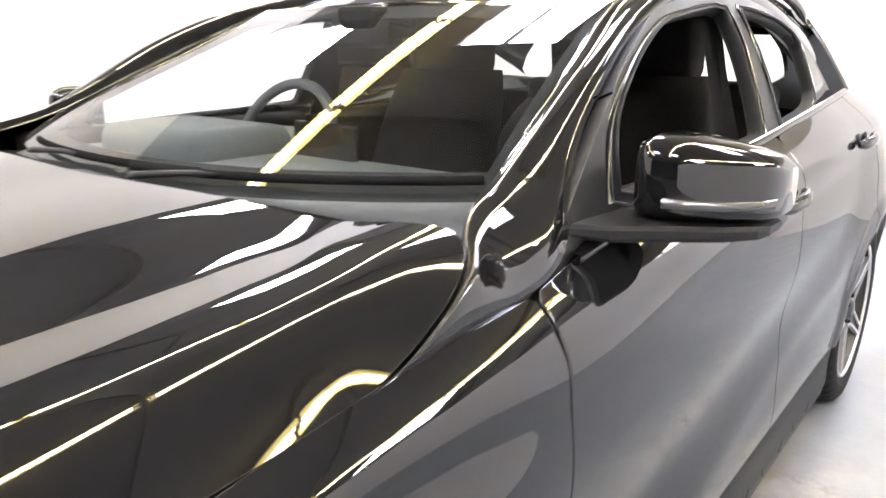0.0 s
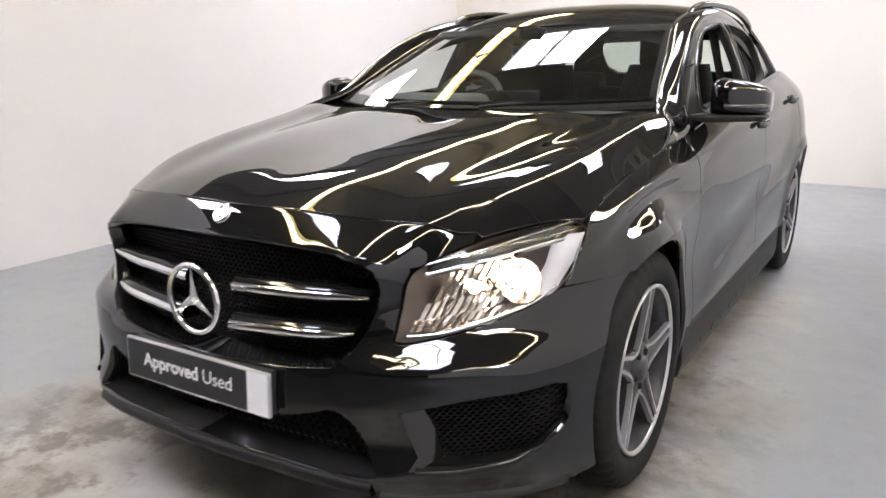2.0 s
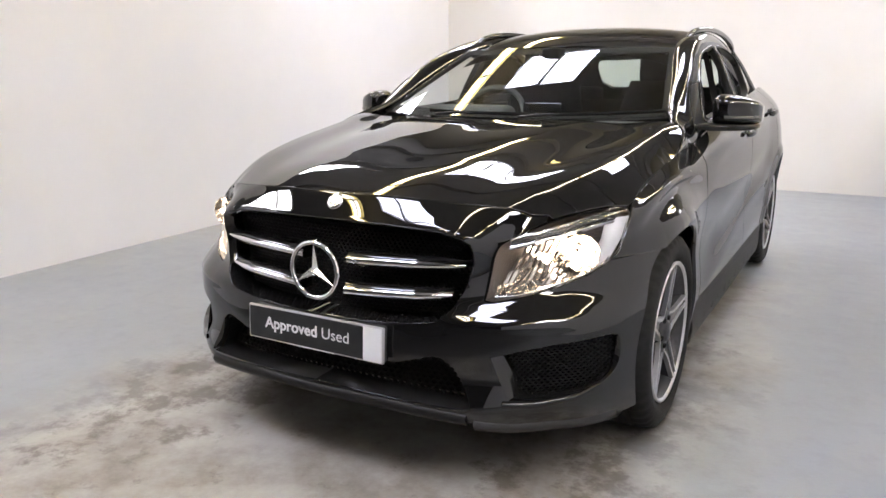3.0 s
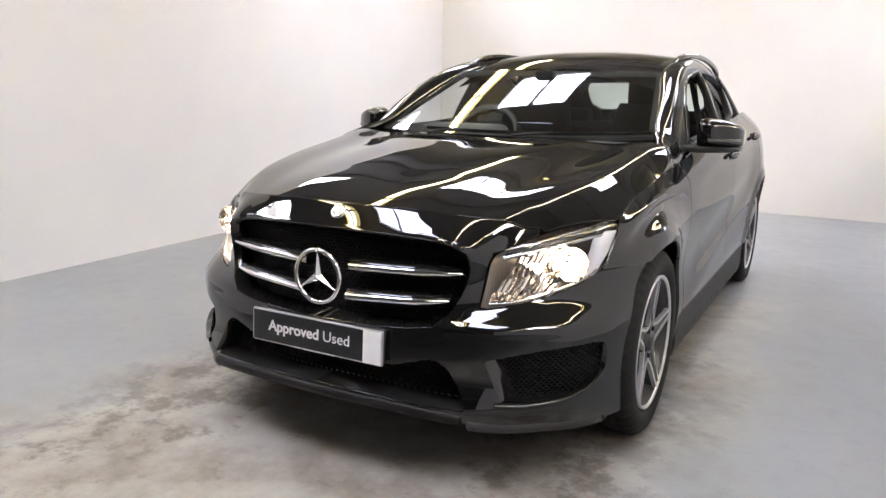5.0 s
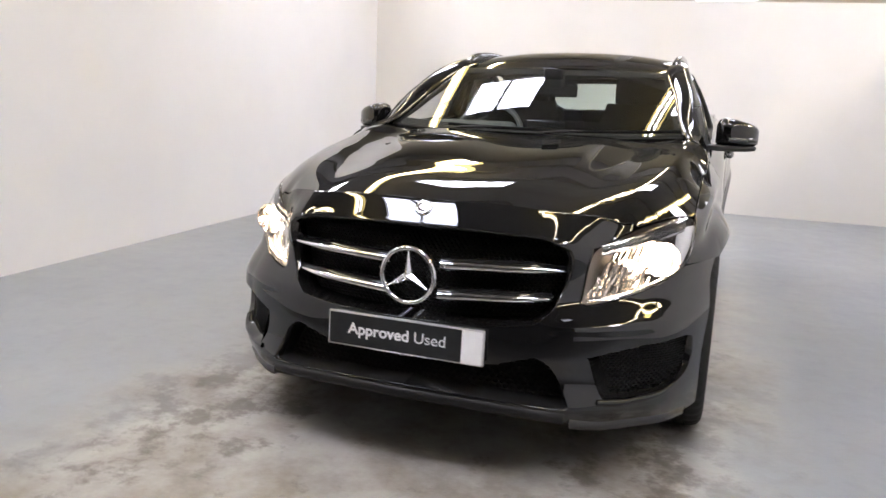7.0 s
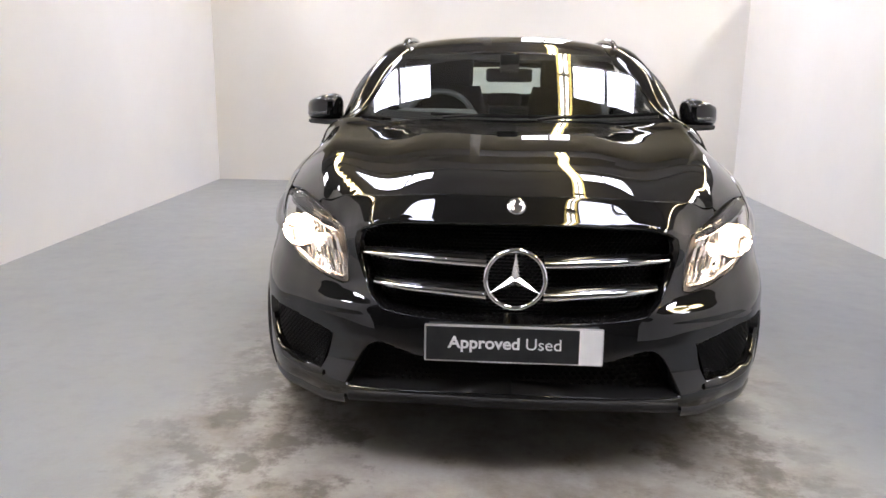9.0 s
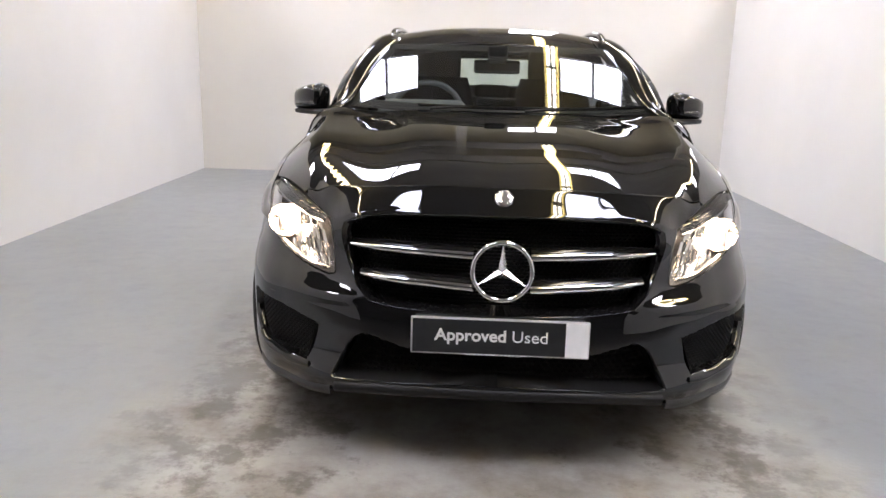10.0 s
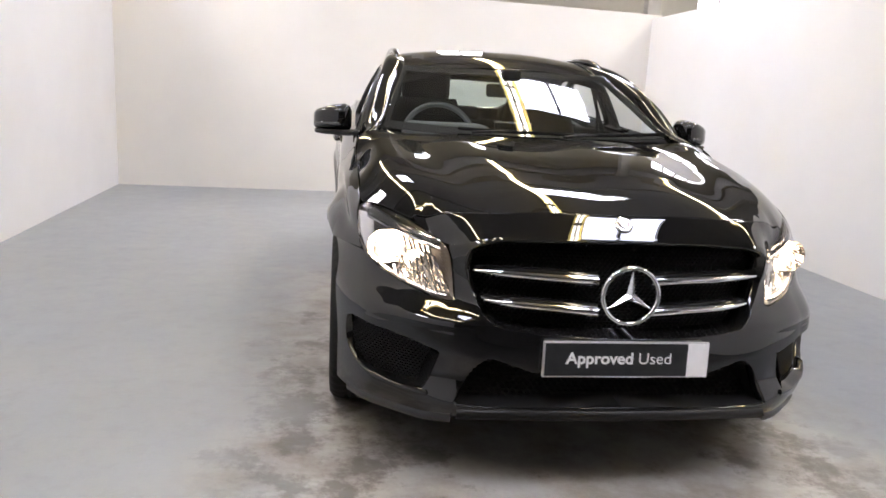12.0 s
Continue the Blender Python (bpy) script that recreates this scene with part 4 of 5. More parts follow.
sheet("front_wing", flank, (0.50, 1.50, 0.22, 0.98), (0.0105, 0.0105), wing_poly, PAINT, car, out=(1, 0, 0), mirror=True, label="glossy black front wing")
belt = lambda y: waist_z(y)[0] + 0.004
door1 = np.vstack([[(1.494, 0.335), (1.487, 0.60), (1.489, 0.80), (1.495, 0.955), (1.56, 0.967)], [(y, belt(y)) for y in np.linspace(1.62, 2.56, 14)], [(2.585, 1.05), (2.59, 0.8), (2.565, 0.5), (2.55, 0.335)]])
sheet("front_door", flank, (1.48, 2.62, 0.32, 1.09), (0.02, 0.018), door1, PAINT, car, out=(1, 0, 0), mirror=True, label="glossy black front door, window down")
door2 = np.vstack([[(2.556, 0.335), (2.571, 0.5), (2.596, 0.8), (2.591, 1.05)], [(y, belt(y)) for y in np.linspace(2.62, 3.36, 10)], [(3.44, 1.0), (3.48, 0.88), (3.47, 0.80)], arch(0.380, AXLE, 112, 172, 14), [(3.27, 0.335)]])
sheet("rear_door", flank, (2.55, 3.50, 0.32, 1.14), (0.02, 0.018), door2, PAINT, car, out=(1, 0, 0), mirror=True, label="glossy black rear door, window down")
rq = np.vstack([[(3.48, 0.80), (3.488, 0.88), (3.448, 1.0), (3.37, 1.11)], [(y, belt(y) - 0.002) for y in np.linspace(3.40, 4.28, 10)], [(4.28, 0.36), (4.04, 0.34)], arch(0.380, AXLE, 4, 112, 24)])
sheet("rear_quarter", flank, (3.35, 4.30, 0.30, 1.15), (0.025, 0.02), rq, PAINT, car, out=(1, 0, 0), mirror=True, label="glossy black rear quarter panel")

# wheel wells
for cy in (ARCH_Y, AXLE):
    rows = []
    for dx, r in ((0.0, 0.388), (-0.10, 0.388), (-0.30, 0.388)):
        a = arch(r, cy, -25, 176, 30)
        rows.append(np.stack([np.full(30, 0.845 + dx), a[:, 0], a[:, 1]], 1))
    rows.append(np.stack([np.full(30, 0.55), np.full(30, cy), np.full(30, 0.36)], 1))
    loft("wheel_well", rows, DARK, car, mirror=True)

# sills with a stepped skirt
ys = np.linspace(1.385, 3.25, 60)
rows = []
for z, dx in ((0.345, -0.03), (0.327, -0.004), (0.315, 0.004), (0.27, 0.010), (0.215, 0.016), (0.165, 0.006), (0.145, -0.03), (0.14, -0.15)):
    x = side_x(ys, np.full(60, max(z, 0.25))) + dx
    zz = np.full(60, z) + 0.012 * np.clip((ys - 2.85) / 0.3, 0, 1) * (z > 0.3)
    rows.append(np.stack([x, ys, zz], 1))
loft("side_sill", rows, TRIM, car, "satin black side skirt", mirror=True)

# slanted ribs pressed into the skirts
for k in range(10):
    y0 = 1.66 + 0.15 * k
    lean = 0.07 if k % 2 else -0.07
    for sgn in (1, -1):
        rr = []
        for dy, dd in ((-0.022, -0.003), (-0.008, 0.0015), (0.008, 0.0015), (0.022, -0.003)):
            zz = np.linspace(0.205, 0.29, 6)
            yy = y0 + dy + lean * (zz - 0.205) / 0.085
            rr.append(np.stack([side_x(yy, np.full(6, 0.25)) + np.interp(zz, [0.2, 0.215, 0.27, 0.3], [0.015, 0.016, 0.010, 0.006]) + dd, yy, zz], 1) * [sgn, 1, 1])
        loft("skirt_rib", rr, TRIM, car)

# glasshouse: frames, pillars, cantrails
WIN1 = np.vstack([curve([(1.755, 1.045), (1.80, 1.14), (1.93, 1.225), (2.13, 1.300), (2.31, 1.328), (2.50, 1.348)], 22), curve([(2.562, 1.345), (2.552, 1.25), (2.530, 1.15), (2.512, 1.076)], 10), [(2.495, 1.064)], curve([(2.3, 1.055), (2.0, 1.045), (1.80, 1.035)], 8)])
WIN2 = np.vstack([curve([(2.680, 1.084), (2.680, 1.2), (2.682, 1.340)], 8), curve([(2.70, 1.352), (2.86, 1.347), (3.04, 1.326), (3.15, 1.301)], 10), curve([(3.185, 1.275), (3.165, 1.20), (3.145, 1.140)], 6), curve([(3.12, 1.122), (3.02, 1.100), (2.85, 1.086), (2.70, 1.076)], 8)])
WIN3 = np.vstack([[(3.222, 1.272), (3.178, 1.140)], curve([(3.20, 1.130), (3.31, 1.137), (3.42, 1.150)], 6), curve([(3.425, 1.162), (3.34, 1.222), (3.235, 1.276)], 8)])
upper_out = np.vstack([curve([(1.53, 0.945), (1.60, 1.02), (1.70, 1.105), (1.87, 1.215), (2.10, 1.315), (2.35, 1.362), (2.65, 1.385), (2.95, 1.372), (3.20, 1.315), (3.42, 1.20), (3.56, 1.125)], 50), [(y, belt(y) + 0.002) for y in np.linspace(3.50, 1.62, 26)], [(1.56, 0.952)]])
sheet("window_frame", glasshouse, (1.50, 3.60, 0.93, 1.40), (0.017, 0.0115), upper_out, FRAME, car, [WIN1, WIN2, WIN3], out=(1, 0, 0.4), depth=0.03, mirror=True, label="satin black window surround")
sheet("quarter_glass", glasshouse, (3.14, 3.46, 1.1, 1.30), (0.02, 0.02), WIN3, REARGLASS, car, out=(1, 0, 0), depth=0, mirror=True)
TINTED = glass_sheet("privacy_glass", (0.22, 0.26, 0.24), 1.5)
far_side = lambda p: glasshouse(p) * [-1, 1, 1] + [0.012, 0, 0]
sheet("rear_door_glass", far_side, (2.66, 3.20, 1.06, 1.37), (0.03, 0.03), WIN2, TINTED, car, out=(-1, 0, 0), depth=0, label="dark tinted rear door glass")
for W, nm in ((WIN1, "front_window_seal"), (WIN2, "rear_window_seal")):
    c = W.mean(0)
    rows = []
    for s, dx in ((1.02, 0.004), (1.0, 0.006), (0.985, 0.0), (0.982, -0.010), (0.985, -0.025)):
        p = c + (W - c) * s
        q = glasshouse(p)
        q[:, 0] += dx
        rows.append(np.vstack([q, q[:1]]))
    loft(nm, rows, SEAL, car, "black rubber window seal", mirror=True)
    rows = []
    for s, dx in ((1.085, 0.001), (1.078, 0.006), (1.064, 0.006), (1.057, 0.001)):
        p = c + (W - c) * s
        q = glasshouse(p)
        q[:, 0] += dx
        rows.append(np.vstack([q, q[:1]]))
    loft("window_moulding", rows, GLOSSBLACK, car, "gloss black window moulding", mirror=True)
# bright belt moulding
ys = np.linspace(1.60, 3.46, 50)
zb = np.array([belt(y) for y in ys])
xb = side_x(ys, zb - 0.004)
loft("belt_moulding", [np.stack([xb + d, ys, zb + h], 1) for d, h in ((0.002, -0.010), (0.007, -0.004), (0.006, 0.006), (-0.006, 0.010))], GLOSSBLACK, car, "gloss black waist moulding", mirror=True)

foot_out = [(side_x(y, z)[0], y, z) for y, z in ((1.22, 0.930), (1.36, 0.945), (1.488, 0.957))]
foot_in = [(x, y, float(bonnet_z(x - 0.005, y)[0])) for x, y in ((0.809, 1.19), (0.811, 1.264), (0.805, 1.337), (0.786, 1.388), (0.761, 1.414))]
edge_in = np.array(foot_in + [(0.735, 1.455, 1.053), (0.700, 1.565, 1.084), (0.628, 1.87, 1.215), (0.560, 2.19, 1.352), (0.545, 2.6, 1.420), (0.545, 3.2, 1.413), (0.53, 3.85, 1.335)])
edge_out = np.array(foot_out + [(0.812, 1.56, 0.985), (0.757, 1.68, 1.088), (0.708, 1.90, 1.235), (0.668, 2.20, 1.345), (0.632, 2.65, 1.388), (0.612, 3.2, 1.335), (0.625, 3.75, 1.16)])


def along(edge, n):
    """The edge sampled closely at its foot and widely along the roof, by its run in y."""
    y = edge[0, 1] + (edge[-1, 1] - edge[0, 1]) * np.linspace(0, 1, n) ** 1.6
    return np.stack([hermite(edge[:, 1], edge[:, 0], y), y, hermite(edge[:, 1], edge[:, 2], y)], 1)


P_in, P_out = along(edge_in, 90), along(edge_out, 90)
mid = (P_in + P_out) / 2
bul = np.interp(P_in[:, 1], [1.19, 1.40, 1.65, 1.95, 3.85], [0.002, 0.010, 0.018, 0.026, 0.028])[:, None] * np.array([0.62, -0.25, 0.74])
q1 = P_in * 0.75 + P_out * 0.25 + bul * 0.8
q3 = P_in * 0.25 + P_out * 0.75 + bul * 0.85
loft("a_pillar", [P_in - [0.012, -0.005, 0.018], P_in, q1, mid + bul, q3, P_out, P_out - [0.02, 0, 0.03]], PAINT, car, "glossy black windscreen pillar and roof edge", mirror=True)


def screen_at(p):
    s, t = p[:, 0], p[:, 1]
    bx, by, bz = 0.715 * s, 1.365 + 0.215 * np.abs(s) ** 2.2, 1.032 + 0.02 * np.abs(s) ** 2
    tx, ty, tz = 0.570 * s, 2.105 + 0.095 * s ** 2, 1.352 + 0.0 * s
    b = 4 * t * (1 - t) * 0.010
    return np.stack([bx + (tx - bx) * t, by + (ty - by) * t - 0.42 * b, bz + (tz - bz) * t + 0.9 * b], 1)


ws = sheet("windscreen", screen_at, (-1, 1, 0, 1), (0.04, 0.04), None, SCREEN, car, out=(0, -0.5, 1), depth=0, label="clear windscreen glass reflecting roof lights")[0]
ws.visible_shadow = False
band = np.array([(-1, 0.93), (1, 0.93), (1, 1), (-1, 1)])
off = lambda p: screen_at(p) - np.array([0, -0.004, 0.006])
sheet("screen_band", off, (-1, 1, 0.90, 1.0), (0.05, 0.02), None, DARK, car, out=(0, -0.5, 1), depth=0)
for sgn in (1, -1):
    sheet("screen_band", off, tuple(sorted((sgn * 0.93, sgn * 1.0))) + (0.0, 1.0), (0.02, 0.04), None, DARK, car, out=(0, -0.5, 1), depth=0)
sheet("screen_band", off, (-1, 1, 0.0, 0.10), (0.05, 0.02), None, DARK, car, out=(0, -0.5, 1), depth=0)
sheet("roof", roof_at, (-0.565, 0.565, 2.085, 3.95), (0.03, 0.03), both([(0, 2.10), (0.3, 2.125), (0.555, 2.198), (0.556, 2.6), (0.556, 3.2), (0.545, 3.94), (0, 3.94)]), PAINT, car, out=(0, 0, 1), label="glossy black roof")
# cowl under the screen
xs = np.linspace(-0.72, 0.72, 40)
yb = 1.335 + 0.06 * (np.abs(xs) / 0.72) ** 1.6
loft("scuttle", [np.stack([xs, yb - 0.03, bonnet_z(xs, yb) - 0.045], 1), np.stack([xs, yb + 0.012, bonnet_z(xs, yb) - 0.040], 1), np.stack([xs, yb + 0.05, bonnet_z(xs, yb) - 0.035], 1), np.stack([xs, yb + 0.16, np.full(40, 0.995)], 1)], MATT, car, "black plastic scuttle")


def wiper(x0, x1, t0, t1):
    a = screen_at(np.array([[x0, t0]]))[0] + [0, -0.015, 0.010]
    b = screen_at(np.array([[x1, t1]]))[0] + [0, -0.008, 0.012]
    path = curve([a, a * 0.7 + b * 0.3 + [0, -0.003, 0.004], a * 0.35 + b * 0.65 + [0, 0, 0.003], b], 16)
    ob = loft("wiper", sweep_rings(path, np.linspace(0.010, 0.005, 16), 8, 0.7), TRIM, car, "black wiper arm", closed=True, caps=True)[0]
    q = np.linspace(-0.42, 0.32, 14)
    bl = np.stack([b[0] + (b[0] - a[0]) / abs(b[0] - a[0]) * q * 0.8, np.zeros(14), np.zeros(14)], 1)
    s = bl[:, 0] / 0.70
    g = screen_at(np.stack([s, np.full(14, t1 - 0.005)], 1))
    bl = g + [0, -0.010, 0.012]
    loft("blade", sweep_rings(bl, 0.005, 6, 1.6), MATT, ob, closed=True, caps=True)


wiper(-0.42, -0.02, 0.01, 0.045)
wiper(0.16, 0.58, 0.01, 0.04)

# roof rails
rail = curve([(0.575, 2.28, 1.362), (0.580, 2.42, 1.416), (0.582, 2.62, 1.442), (0.582, 2.9, 1.452), (0.578, 3.3, 1.436), (0.570, 3.62, 1.392), (0.565, 3.76, 1.350)], 40)
rad = np.interp(np.arange(40), [0, 3, 8, 31, 36, 39], [0.006, 0.016, 0.019, 0.019, 0.016, 0.006])
loft("roof_rail", sweep_rings(rail, rad, 12, 0.8), GLOSSBLACK, car, "raised black roof rail", closed=True, caps=True, mirror=True)

# tail: tailgate with rear window, bumper
def tail_at(p):
    x, z = p[:, 0], p[:, 1]
    y = hermite(np.array([0.3, 0.6, 0.95, 1.10, 1.25, 1.38]), np.array([4.36, 4.40, 4.36, 4.24, 4.08, 3.93]), z)
    return np.stack([x, y - 0.16 * np.abs(x / 0.75) ** 3, z], 1)


tail_out = both([(0, 0.30), (0.66, 0.32), (0.74, 0.6), (0.735, 0.95), (0.68, 1.10), (0.60, 1.28), (0.545, 1.372), (0, 1.382)])
REARWIN = both([(0, 1.115), (0.36, 1.12), (0.43, 1.16), (0.43, 1.26), (0.40, 1.325), (0, 1.335)])
sheet("tailgate", tail_at, (-0.78, 0.78, 0.28, 1.39), (0.03, 0.025), tail_out, PAINT, car, [REARWIN], out=(0, 1, 0), label="glossy black tailgate")
g = sheet("rear_window", tail_at, (-0.45, 0.45, 1.10, 1.35), (0.05, 0.05), REARWIN, REARGLASS, car, out=(0, -1, -0.5), depth=0)[0]
g.visible_shadow = False

# door mirrors
def mirror_unit(sgn):
    f = np.array([sgn, 1, 1])
    secs = []
    for x, yc, zc, ry, rz in ((0.826, 1.795, 1.066, 0.030, 0.040), (0.836, 1.782, 1.073, 0.062, 0.058), (0.862, 1.780, 1.077, 0.082, 0.0635), (0.91, 1.800, 1.073, 0.087, 0.0605), (0.96, 1.830, 1.066, 0.082, 0.0535), (0.995, 1.858, 1.060, 0.067, 0.046), (1.010, 1.876, 1.056, 0.045, 0.034)):
        a = np.linspace(0, 2 * np.pi, 28, endpoint=False)
        c, s = np.cos(a), np.sin(a)
        e = 0.55
        yy = yc + ry * np.sign(c) * np.abs(c) ** e
        zz = zc + rz * np.sign(s) * np.abs(s) ** e
        secs.append(np.stack([np.full(28, x), np.minimum(yy, yc + 0.055), zz], 1) * f)
    ob = loft("door_mirror", secs, PAINT, car, "glossy black door mirror", closed=True, caps=True)[0]
    arm = []
    for x, y0, y1, z0, z1 in ((0.795, 1.606, 1.75, 1.002, 1.021), (0.84, 1.640, 1.80, 0.994, 1.018), (0.88, 1.685, 1.84, 0.992, 1.016), (0.96, 1.752, 1.88, 0.992, 1.014), (0.995, 1.792, 1.888, 0.994, 1.013), (1.004, 1.815, 1.88, 0.998, 1.010)):
        b = 0.006
        arm.append(np.array([(x, y0 + b, z0), (x, y1 - b, z0), (x, y1, z0 + b), (x, y1, z1 - b), (x, y1 - b, z1), (x, y0 + b, z1), (x, y0, z1 - b), (x, y0, z0 + b)]) * f)
    loft("mirror_foot", arm, TRIM, ob, "satin black mirror foot", closed=True, caps=True, smooth=False)
    xs = np.linspace(0.885, 1.008, 14)
    yy = np.interp(xs, [0.862, 0.91, 0.96, 0.995, 1.010], [1.698, 1.713, 1.748, 1.791, 1.831]) - 0.003
    zc = np.interp(xs, [0.88, 1.0], [1.047, 1.043])
    loft("indicator_strip", [np.stack([xs, yy + 0.006, zc - 0.008], 1) * f, np.stack([xs, yy - 0.001, zc - 0.006], 1) * f, np.stack([xs, yy - 0.001, zc + 0.006], 1) * f, np.stack([xs, yy + 0.006, zc + 0.008], 1) * f], LAMPGREY, ob, "grey indicator strip")
    loft("mirror_glass", [np.array([(0.855, 1.838, 1.022), (0.992, 1.896, 1.022)]) * f, np.array([(0.855, 1.838, 1.130), (0.988, 1.896, 1.105)]) * f], CHROME, ob, "mirror glass", smooth=False)


mirror_unit(1)
mirror_unit(-1)

# door handles
def handle(y0, y1, z, sgn):
    f = np.array([sgn, 1, 1])
    ys = np.linspace(y0, y1, 16)
    bow = 0.028 * np.sin(np.linspace(0.12, np.pi - 0.12, 16)) ** 0.5
    x = side_x(ys, np.full(16, z)) + bow
    zz = z + np.linspace(-0.004, 0.008, 16)
    ob = loft("door_handle", sweep_rings(np.stack([x, ys, zz], 1), np.interp(np.arange(16), [0, 2, 13, 15], [0.008, 0.013, 0.014, 0.009]), 10, 1.25) * f, PAINT, car, "black pull handle", closed=True, caps=True)[0]
    rr = lathe([(0.0, 0.046), (-0.004, 0.044), (-0.016, 0.03), (-0.02, 0.0)], 24, "x") * [1, 1.1, 0.62]
    c = np.array([side_x((y0 + y1) / 2, z)[0] + 0.003, (y0 + y1) / 2, z])
    loft("handle_recess", (rr + c) * f, SATIN, ob, closed=True)


for sgn in (1, -1):
    handle(2.36, 2.54, 0.935, sgn)
    handle(3.16, 3.34, 0.995, sgn)


# wheels
def wheel(x, y, sgn, turn=0.0):
    R, W = 0.345, 0.222
    prof = [(-0.020, 0.248), (0.000, 0.262), (0.006, 0.290), (0.002, 0.318), (-0.012, 0.336), (-0.030, 0.3435), (-0.050, 0.345)]
    for g in (-0.062, -0.098, -0.134, -0.170):
        prof += [(g + 0.005, R), (g + 0.004, R - 0.008), (g - 0.004, R - 0.008), (g - 0.005, R)]
    prof += [(-W + 0.030, 0.3435), (-W + 0.012, 0.336), (-W, 0.31), (-W + 0.02, 0.25)]
    top = loft("wheel", lathe([(-0.205, 0.228), (-0.10, 0.222), (-0.03, 0.228), (-0.012, 0.243), (-0.006, 0.2455)], 64), DARKALLOY, car, "alloy road wheel", closed=True)[0]
    rings = lathe(prof, 180)
    for k in range(4, len(prof)):
        if not 8 <= k < len(prof) - 6:
            rings[k, ::4, 1:] *= 0.982
    loft("tyre", rings, RUBBER, top, "black rubber tyre", closed=True)
    loft("rim_lip", lathe([(-0.010, 0.2475), (-0.003, 0.2485), (0.000, 0.2455), (-0.001, 0.239), (-0.008, 0.235)], 96), BRUSHED, top, "bright machined rim lip", closed=True)
    loft("brake_disc", lathe([(-0.085, 0.02), (-0.085, 0.155), (-0.10, 0.16), (-0.115, 0.155), (-0.115, 0.02)], 48), BRUSHED, top, closed=True)
    loft("hub_cap", lathe([(-0.040, 0.080), (-0.024, 0.076), (-0.022, 0.040), (-0.012, 0.034), (-0.008, 0.030), (-0.006, 0.0)], 32), DARKALLOY, top, "grey hub cap", closed=True)
    # five tapered spokes: dark webs between bright machined edges
    rr = np.r_[0.066, 0.070, 0.075, 0.080, 0.087, 0.097, np.linspace(0.11, 0.2405, 10)]
    half = np.interp(rr, [0.066, 0.075, 0.080, 0.087, 0.097, 0.11, 0.14, 0.19, 0.241], [0.628, 0.628, 0.53, 0.43, 0.345, 0.275, 0.190, 0.118, 0.084])
    depth = np.interp(rr, [0.066, 0.12, 0.24], [-0.020, -0.014, -0.004])
    for i in range(5):
        a0 = radians(turn + 72 * i + 90)
        at = lambda h, d: np.stack([depth + d, np.cos(a0 + h) * rr, np.sin(a0 + h) * rr], 1)
        sp = loft("spoke", [at(-half, -0.045), at(-half * 0.98, -0.004), at(-half * 0.3, -0.009), at(half * 0.3, -0.009), at(half * 0.98, -0.004), at(half, -0.045)], DARKALLOY, top, "dark grey tapered spoke", smooth=False)[0]
        w = np.minimum(0.0095 / rr, half * 0.45)
        for s in (-1, 1):
            h = s * half
            loft("machined_edge", [at(h, -0.016), at(h, 0.0), at(h - s * w, 0.001), at(h - s * w, -0.006)], BRUSHED, sp, "bright machined edge", smooth=False)
    for i in range(5):
        a = radians(turn + 72 * i + 126)
        rows = lathe([(-0.03, 0.009), (-0.016, 0.009), (-0.014, 0.006), (-0.014, 0.0)], 10) + [0, math.cos(a) * 0.052, math.sin(a) * 0.052]
        loft("wheel_bolt", rows, DARK, top, closed=True)
    top.matrix_basis = pose(x * sgn, y, R, 0, 0, 0 if sgn > 0 else 180)
    return top


wheel(0.888, ARCH_Y, 1, -5)
wheel(0.888, ARCH_Y, -1, 30)
wheel(0.884, AXLE, 1, 20)
wheel(0.884, AXLE, -1, 50)

# underbody
part("underbody", box_bm(-0.62, 0.62, 0.50, 4.2, 0.17, 0.40, 0.03), DARK, car, "black underbody")
part("engine_bay", box_bm(-0.52, 0.52, 0.45, 1.40, 0.40, 0.78, 0.03), DARK, car)

# cabin
part("cabin_floor", box_bm(-0.74, 0.74, 1.45, 4.1, 0.40, 0.46, 0.01), CLOTH, car)
bm = box_bm(-0.70, 0.70, 1.48, 1.98, 0.72, 1.005, 0.05, 4)
part("dashboard", bm, DASH, car, "dark soft dashboard", True)
part("binnacle", box_bm(-0.57, -0.15, 1.66, 1.96, 0.96, 1.07, 0.045, 4), DASH, car, "instrument hood", True)
part("dash_screen", box_bm(-0.10, 0.10, 1.90, 1.915, 0.985, 1.085, 0.004), GLOSSBLACK, car, "freestanding black display")
part("centre_console", box_bm(-0.13, 0.13, 1.95, 2.75, 0.44, 0.70, 0.03), DASH, car)
sw = Matrix.Translation((-0.36, 2.08, 0.985)) @ Euler((radians(65), 0, 0)).to_matrix().to_4x4()
a = np.linspace(0, 2 * np.pi, 49)
ring = np.stack([0.185 * np.cos(a), 0.185 * np.sin(a), 0 * a], 1)
rows = []
for k in range(49):
    c = np.array([math.cos(a[k]), math.sin(a[k]), 0])
    t = np.linspace(0, 2 * np.pi, 10)
    rows.append([ring[k] + 0.015 * (math.cos(u) * c + math.sin(u) * np.array([0, 0, 1])) for u in t])
ob = loft("steering_wheel", rows, DASH, car, "black steering wheel")[0]
ob.matrix_basis = sw
part("airbag_boss", box_bm(-0.075, 0.075, -0.07, 0.06, -0.03, 0.02, 0.02, 3), DASH, ob)
for x0, x1, y0, y1 in ((-0.175, -0.06, -0.02, 0.02), (0.06, 0.175, -0.02, 0.02), (-0.02, 0.02, -0.175, -0.06)):
    part("wheel_arm", box_bm(x0, x1, y0, y1, -0.012, 0.008, 0.005), LAMPGREY, ob)


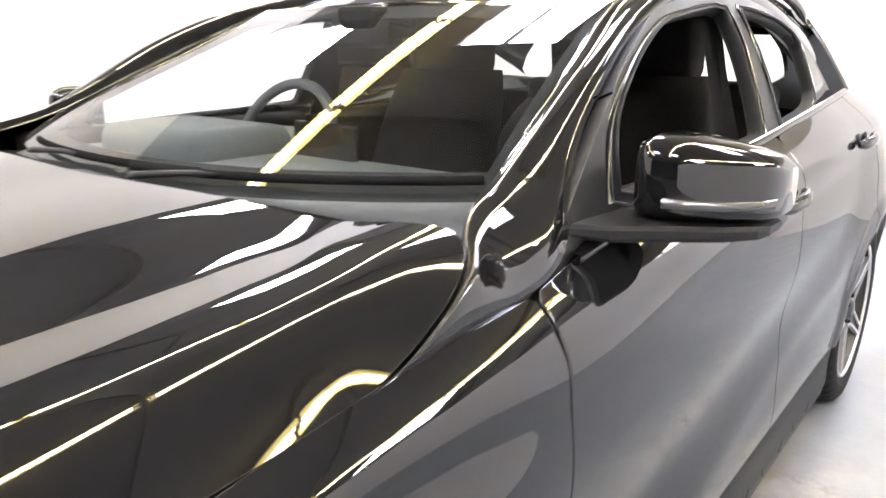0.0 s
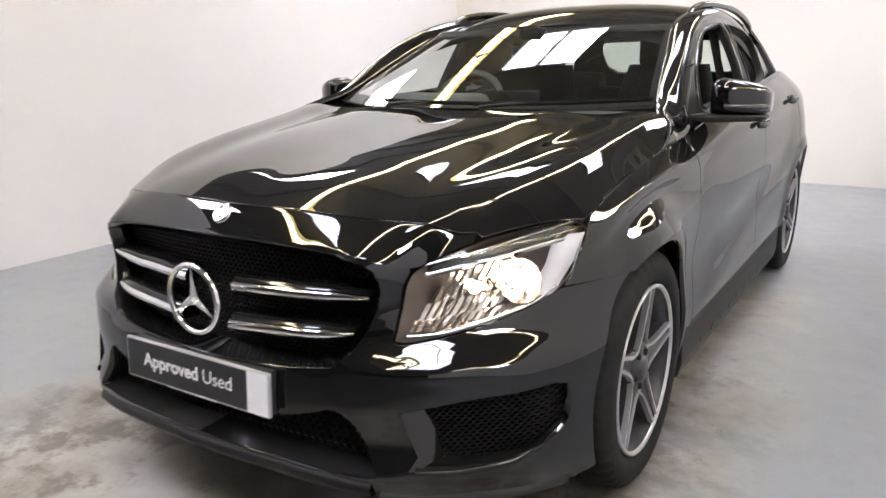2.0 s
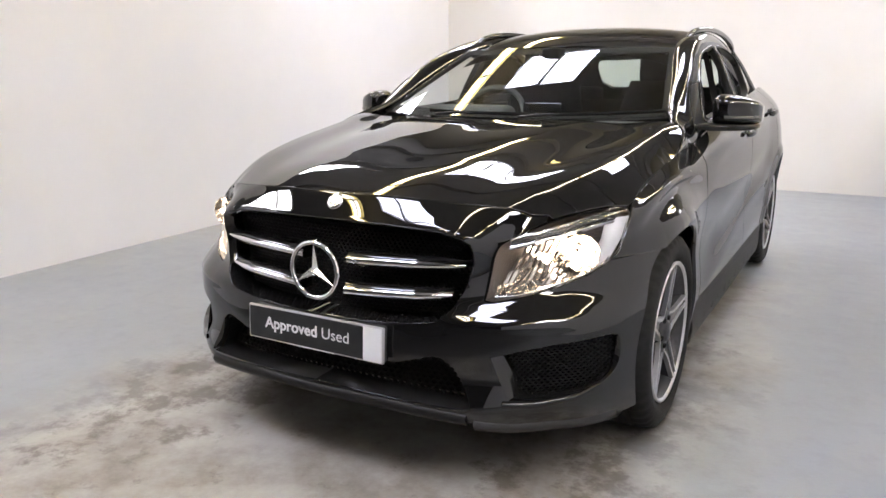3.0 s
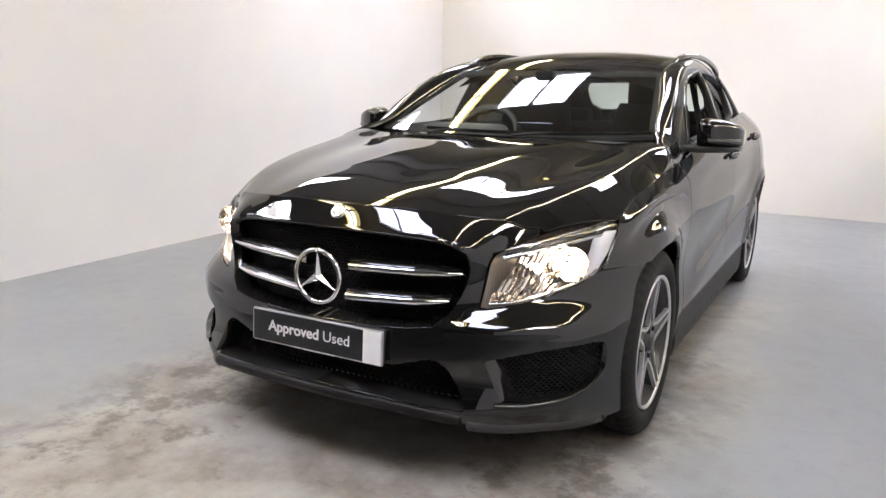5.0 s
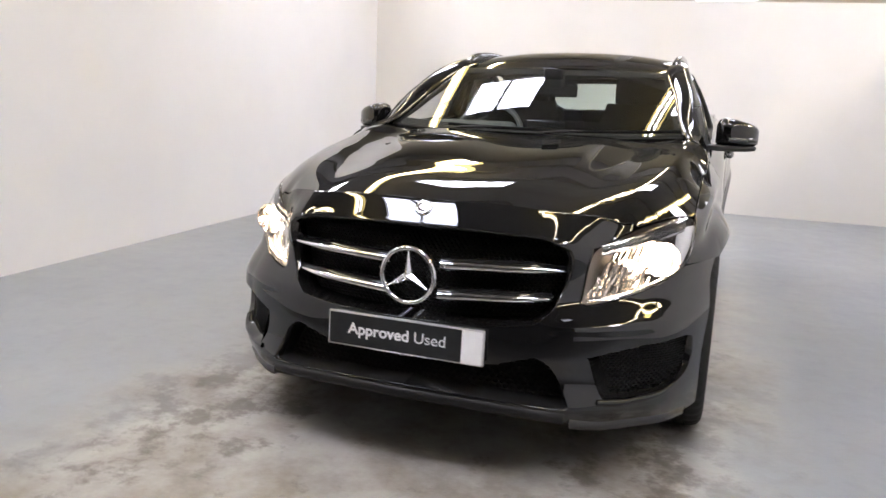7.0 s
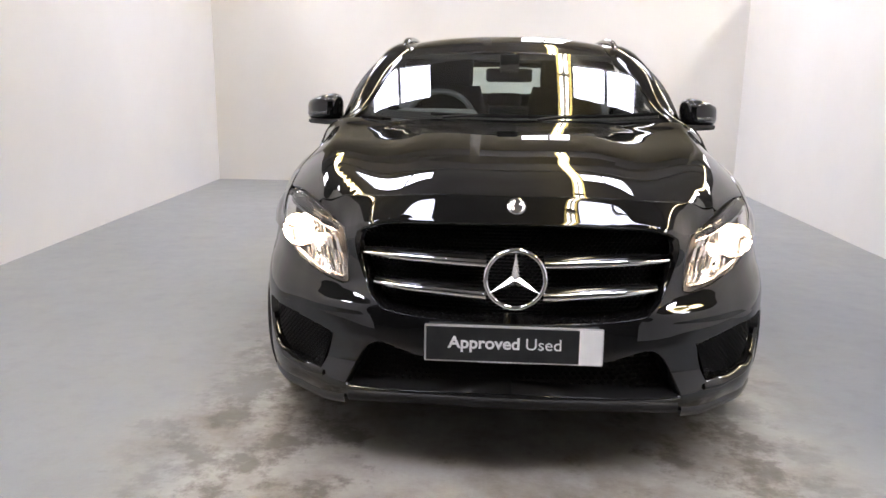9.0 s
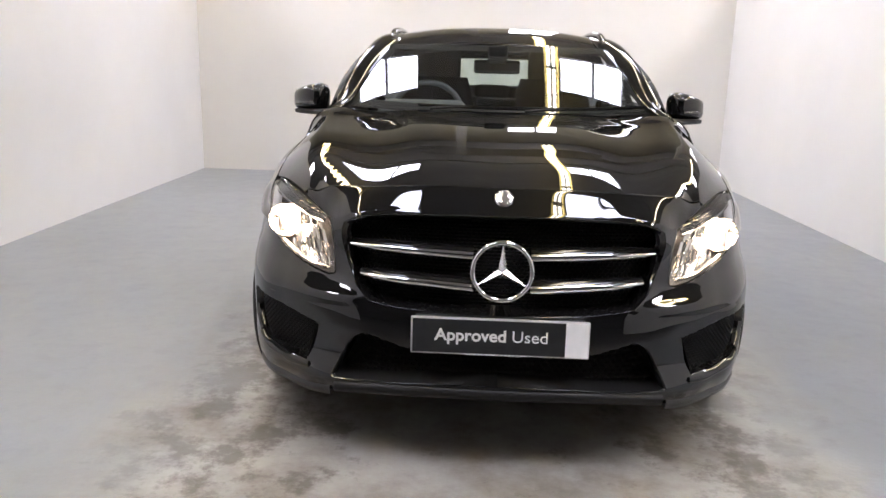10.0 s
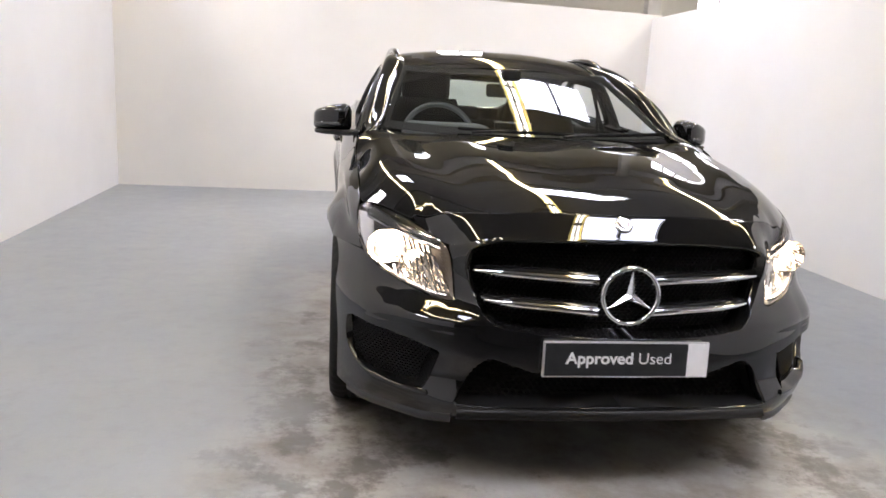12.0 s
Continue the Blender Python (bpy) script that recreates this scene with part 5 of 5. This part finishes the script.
def seat(x, y, w, rear=False):
    base = part("seat", box_bm(x - w / 2, x + w / 2, y - 0.26, y + 0.26, 0.50, 0.70, 0.06, 4), CLOTH, car, "black upholstered seat", True)
    n = 8
    rows = []
    for k in range(n):
        t = k / (n - 1)
        ww = w / 2 * (1 - (0.16 if rear else 0.22) * t ** 4)
        yc, zc = y + 0.24 + 0.20 * t, 0.64 + (0.40 if rear else 0.54) * t
        a = np.linspace(0, 2 * np.pi, 20, endpoint=False)
        c, s = np.cos(a), np.sin(a)
        rows.append(np.stack([x + ww * np.sign(c) * np.abs(c) ** 0.45, yc + 0.065 * np.sign(s) * np.abs(s) ** 0.6, np.full(20, zc)], 1))
    loft("backrest", rows, CLOTH, base, closed=True, caps=True)
    heads = (x,) if not rear else (x - 0.40, x, x + 0.40)
    for hx in heads:
        hz = 1.165 if not rear else 1.03
        part("headrest", box_bm(hx - (0.125 if rear else 0.15), hx + (0.125 if rear else 0.15), y + 0.40, y + 0.51, hz, hz + (0.10 if rear else 0.20), 0.035, 4), CLOTH, base, "", True)


seat(-0.36, 2.42, 0.50)
seat(0.36, 2.42, 0.50)
seat(0.0, 3.22, 1.26, True)
part("rear_view_mirror", box_bm(-0.12, 0.12, 2.06, 2.09, 1.205, 1.275, 0.015, 3), GLOSSBLACK, car, "black rear-view mirror")
part("mirror_base", box_bm(-0.05, 0.05, 2.0, 2.08, 1.25, 1.345, 0.012), DARK, car)
lin = lambda p: roof_at(p) - np.array([0, 0, 0.035])
sheet("headlining", lin, (-0.56, 0.56, 2.13, 3.92), (0.08, 0.08), None, LINER, car, out=(0, 0, -1), depth=0)
for sgn in (1, -1):
    for y0, y1 in ((1.56, 2.52), (2.62, 3.30)):
        part("door_card", box_bm(sgn * 0.765 - 0.03, sgn * 0.765 + 0.03, y0, y1, 0.42, 1.035, 0.02, 2), CLOTH, car, "", True)
    rows = [[np.array([sgn * x, y, z]) for x, y, z in ((0.70, 2.50, 1.03), (0.715, 2.62, 1.03))], [np.array([sgn * x, y, z]) for x, y, z in ((0.60, 2.56, 1.36), (0.61, 2.64, 1.36))]]
    loft("b_pillar_trim", rows, LINER, car, smooth=False)
    g = curve([(0.645, 2.59, 1.30), (0.68, 2.60, 1.1), (0.70, 2.62, 0.8)], 8)
    loft("seat_belt", [g * [sgn, 1, 1] - [0, 0.022, 0], g * [sgn, 1, 1] + [0, 0.022, 0]], CLOTH, car, "grey seat belt webbing")
    # A-post lining
    inner = (P_in[:, 1] > 1.55) & (P_in[:, 1] < 2.3)
    pi = P_in[inner] * [sgn, 1, 1]
    po = P_out[inner] * [sgn, 1, 1]
    loft("pillar_lining", [pi - [0.02 * sgn, -0.03, 0.03], po - [0.03 * sgn, -0.02, 0.02]], LINER, car)
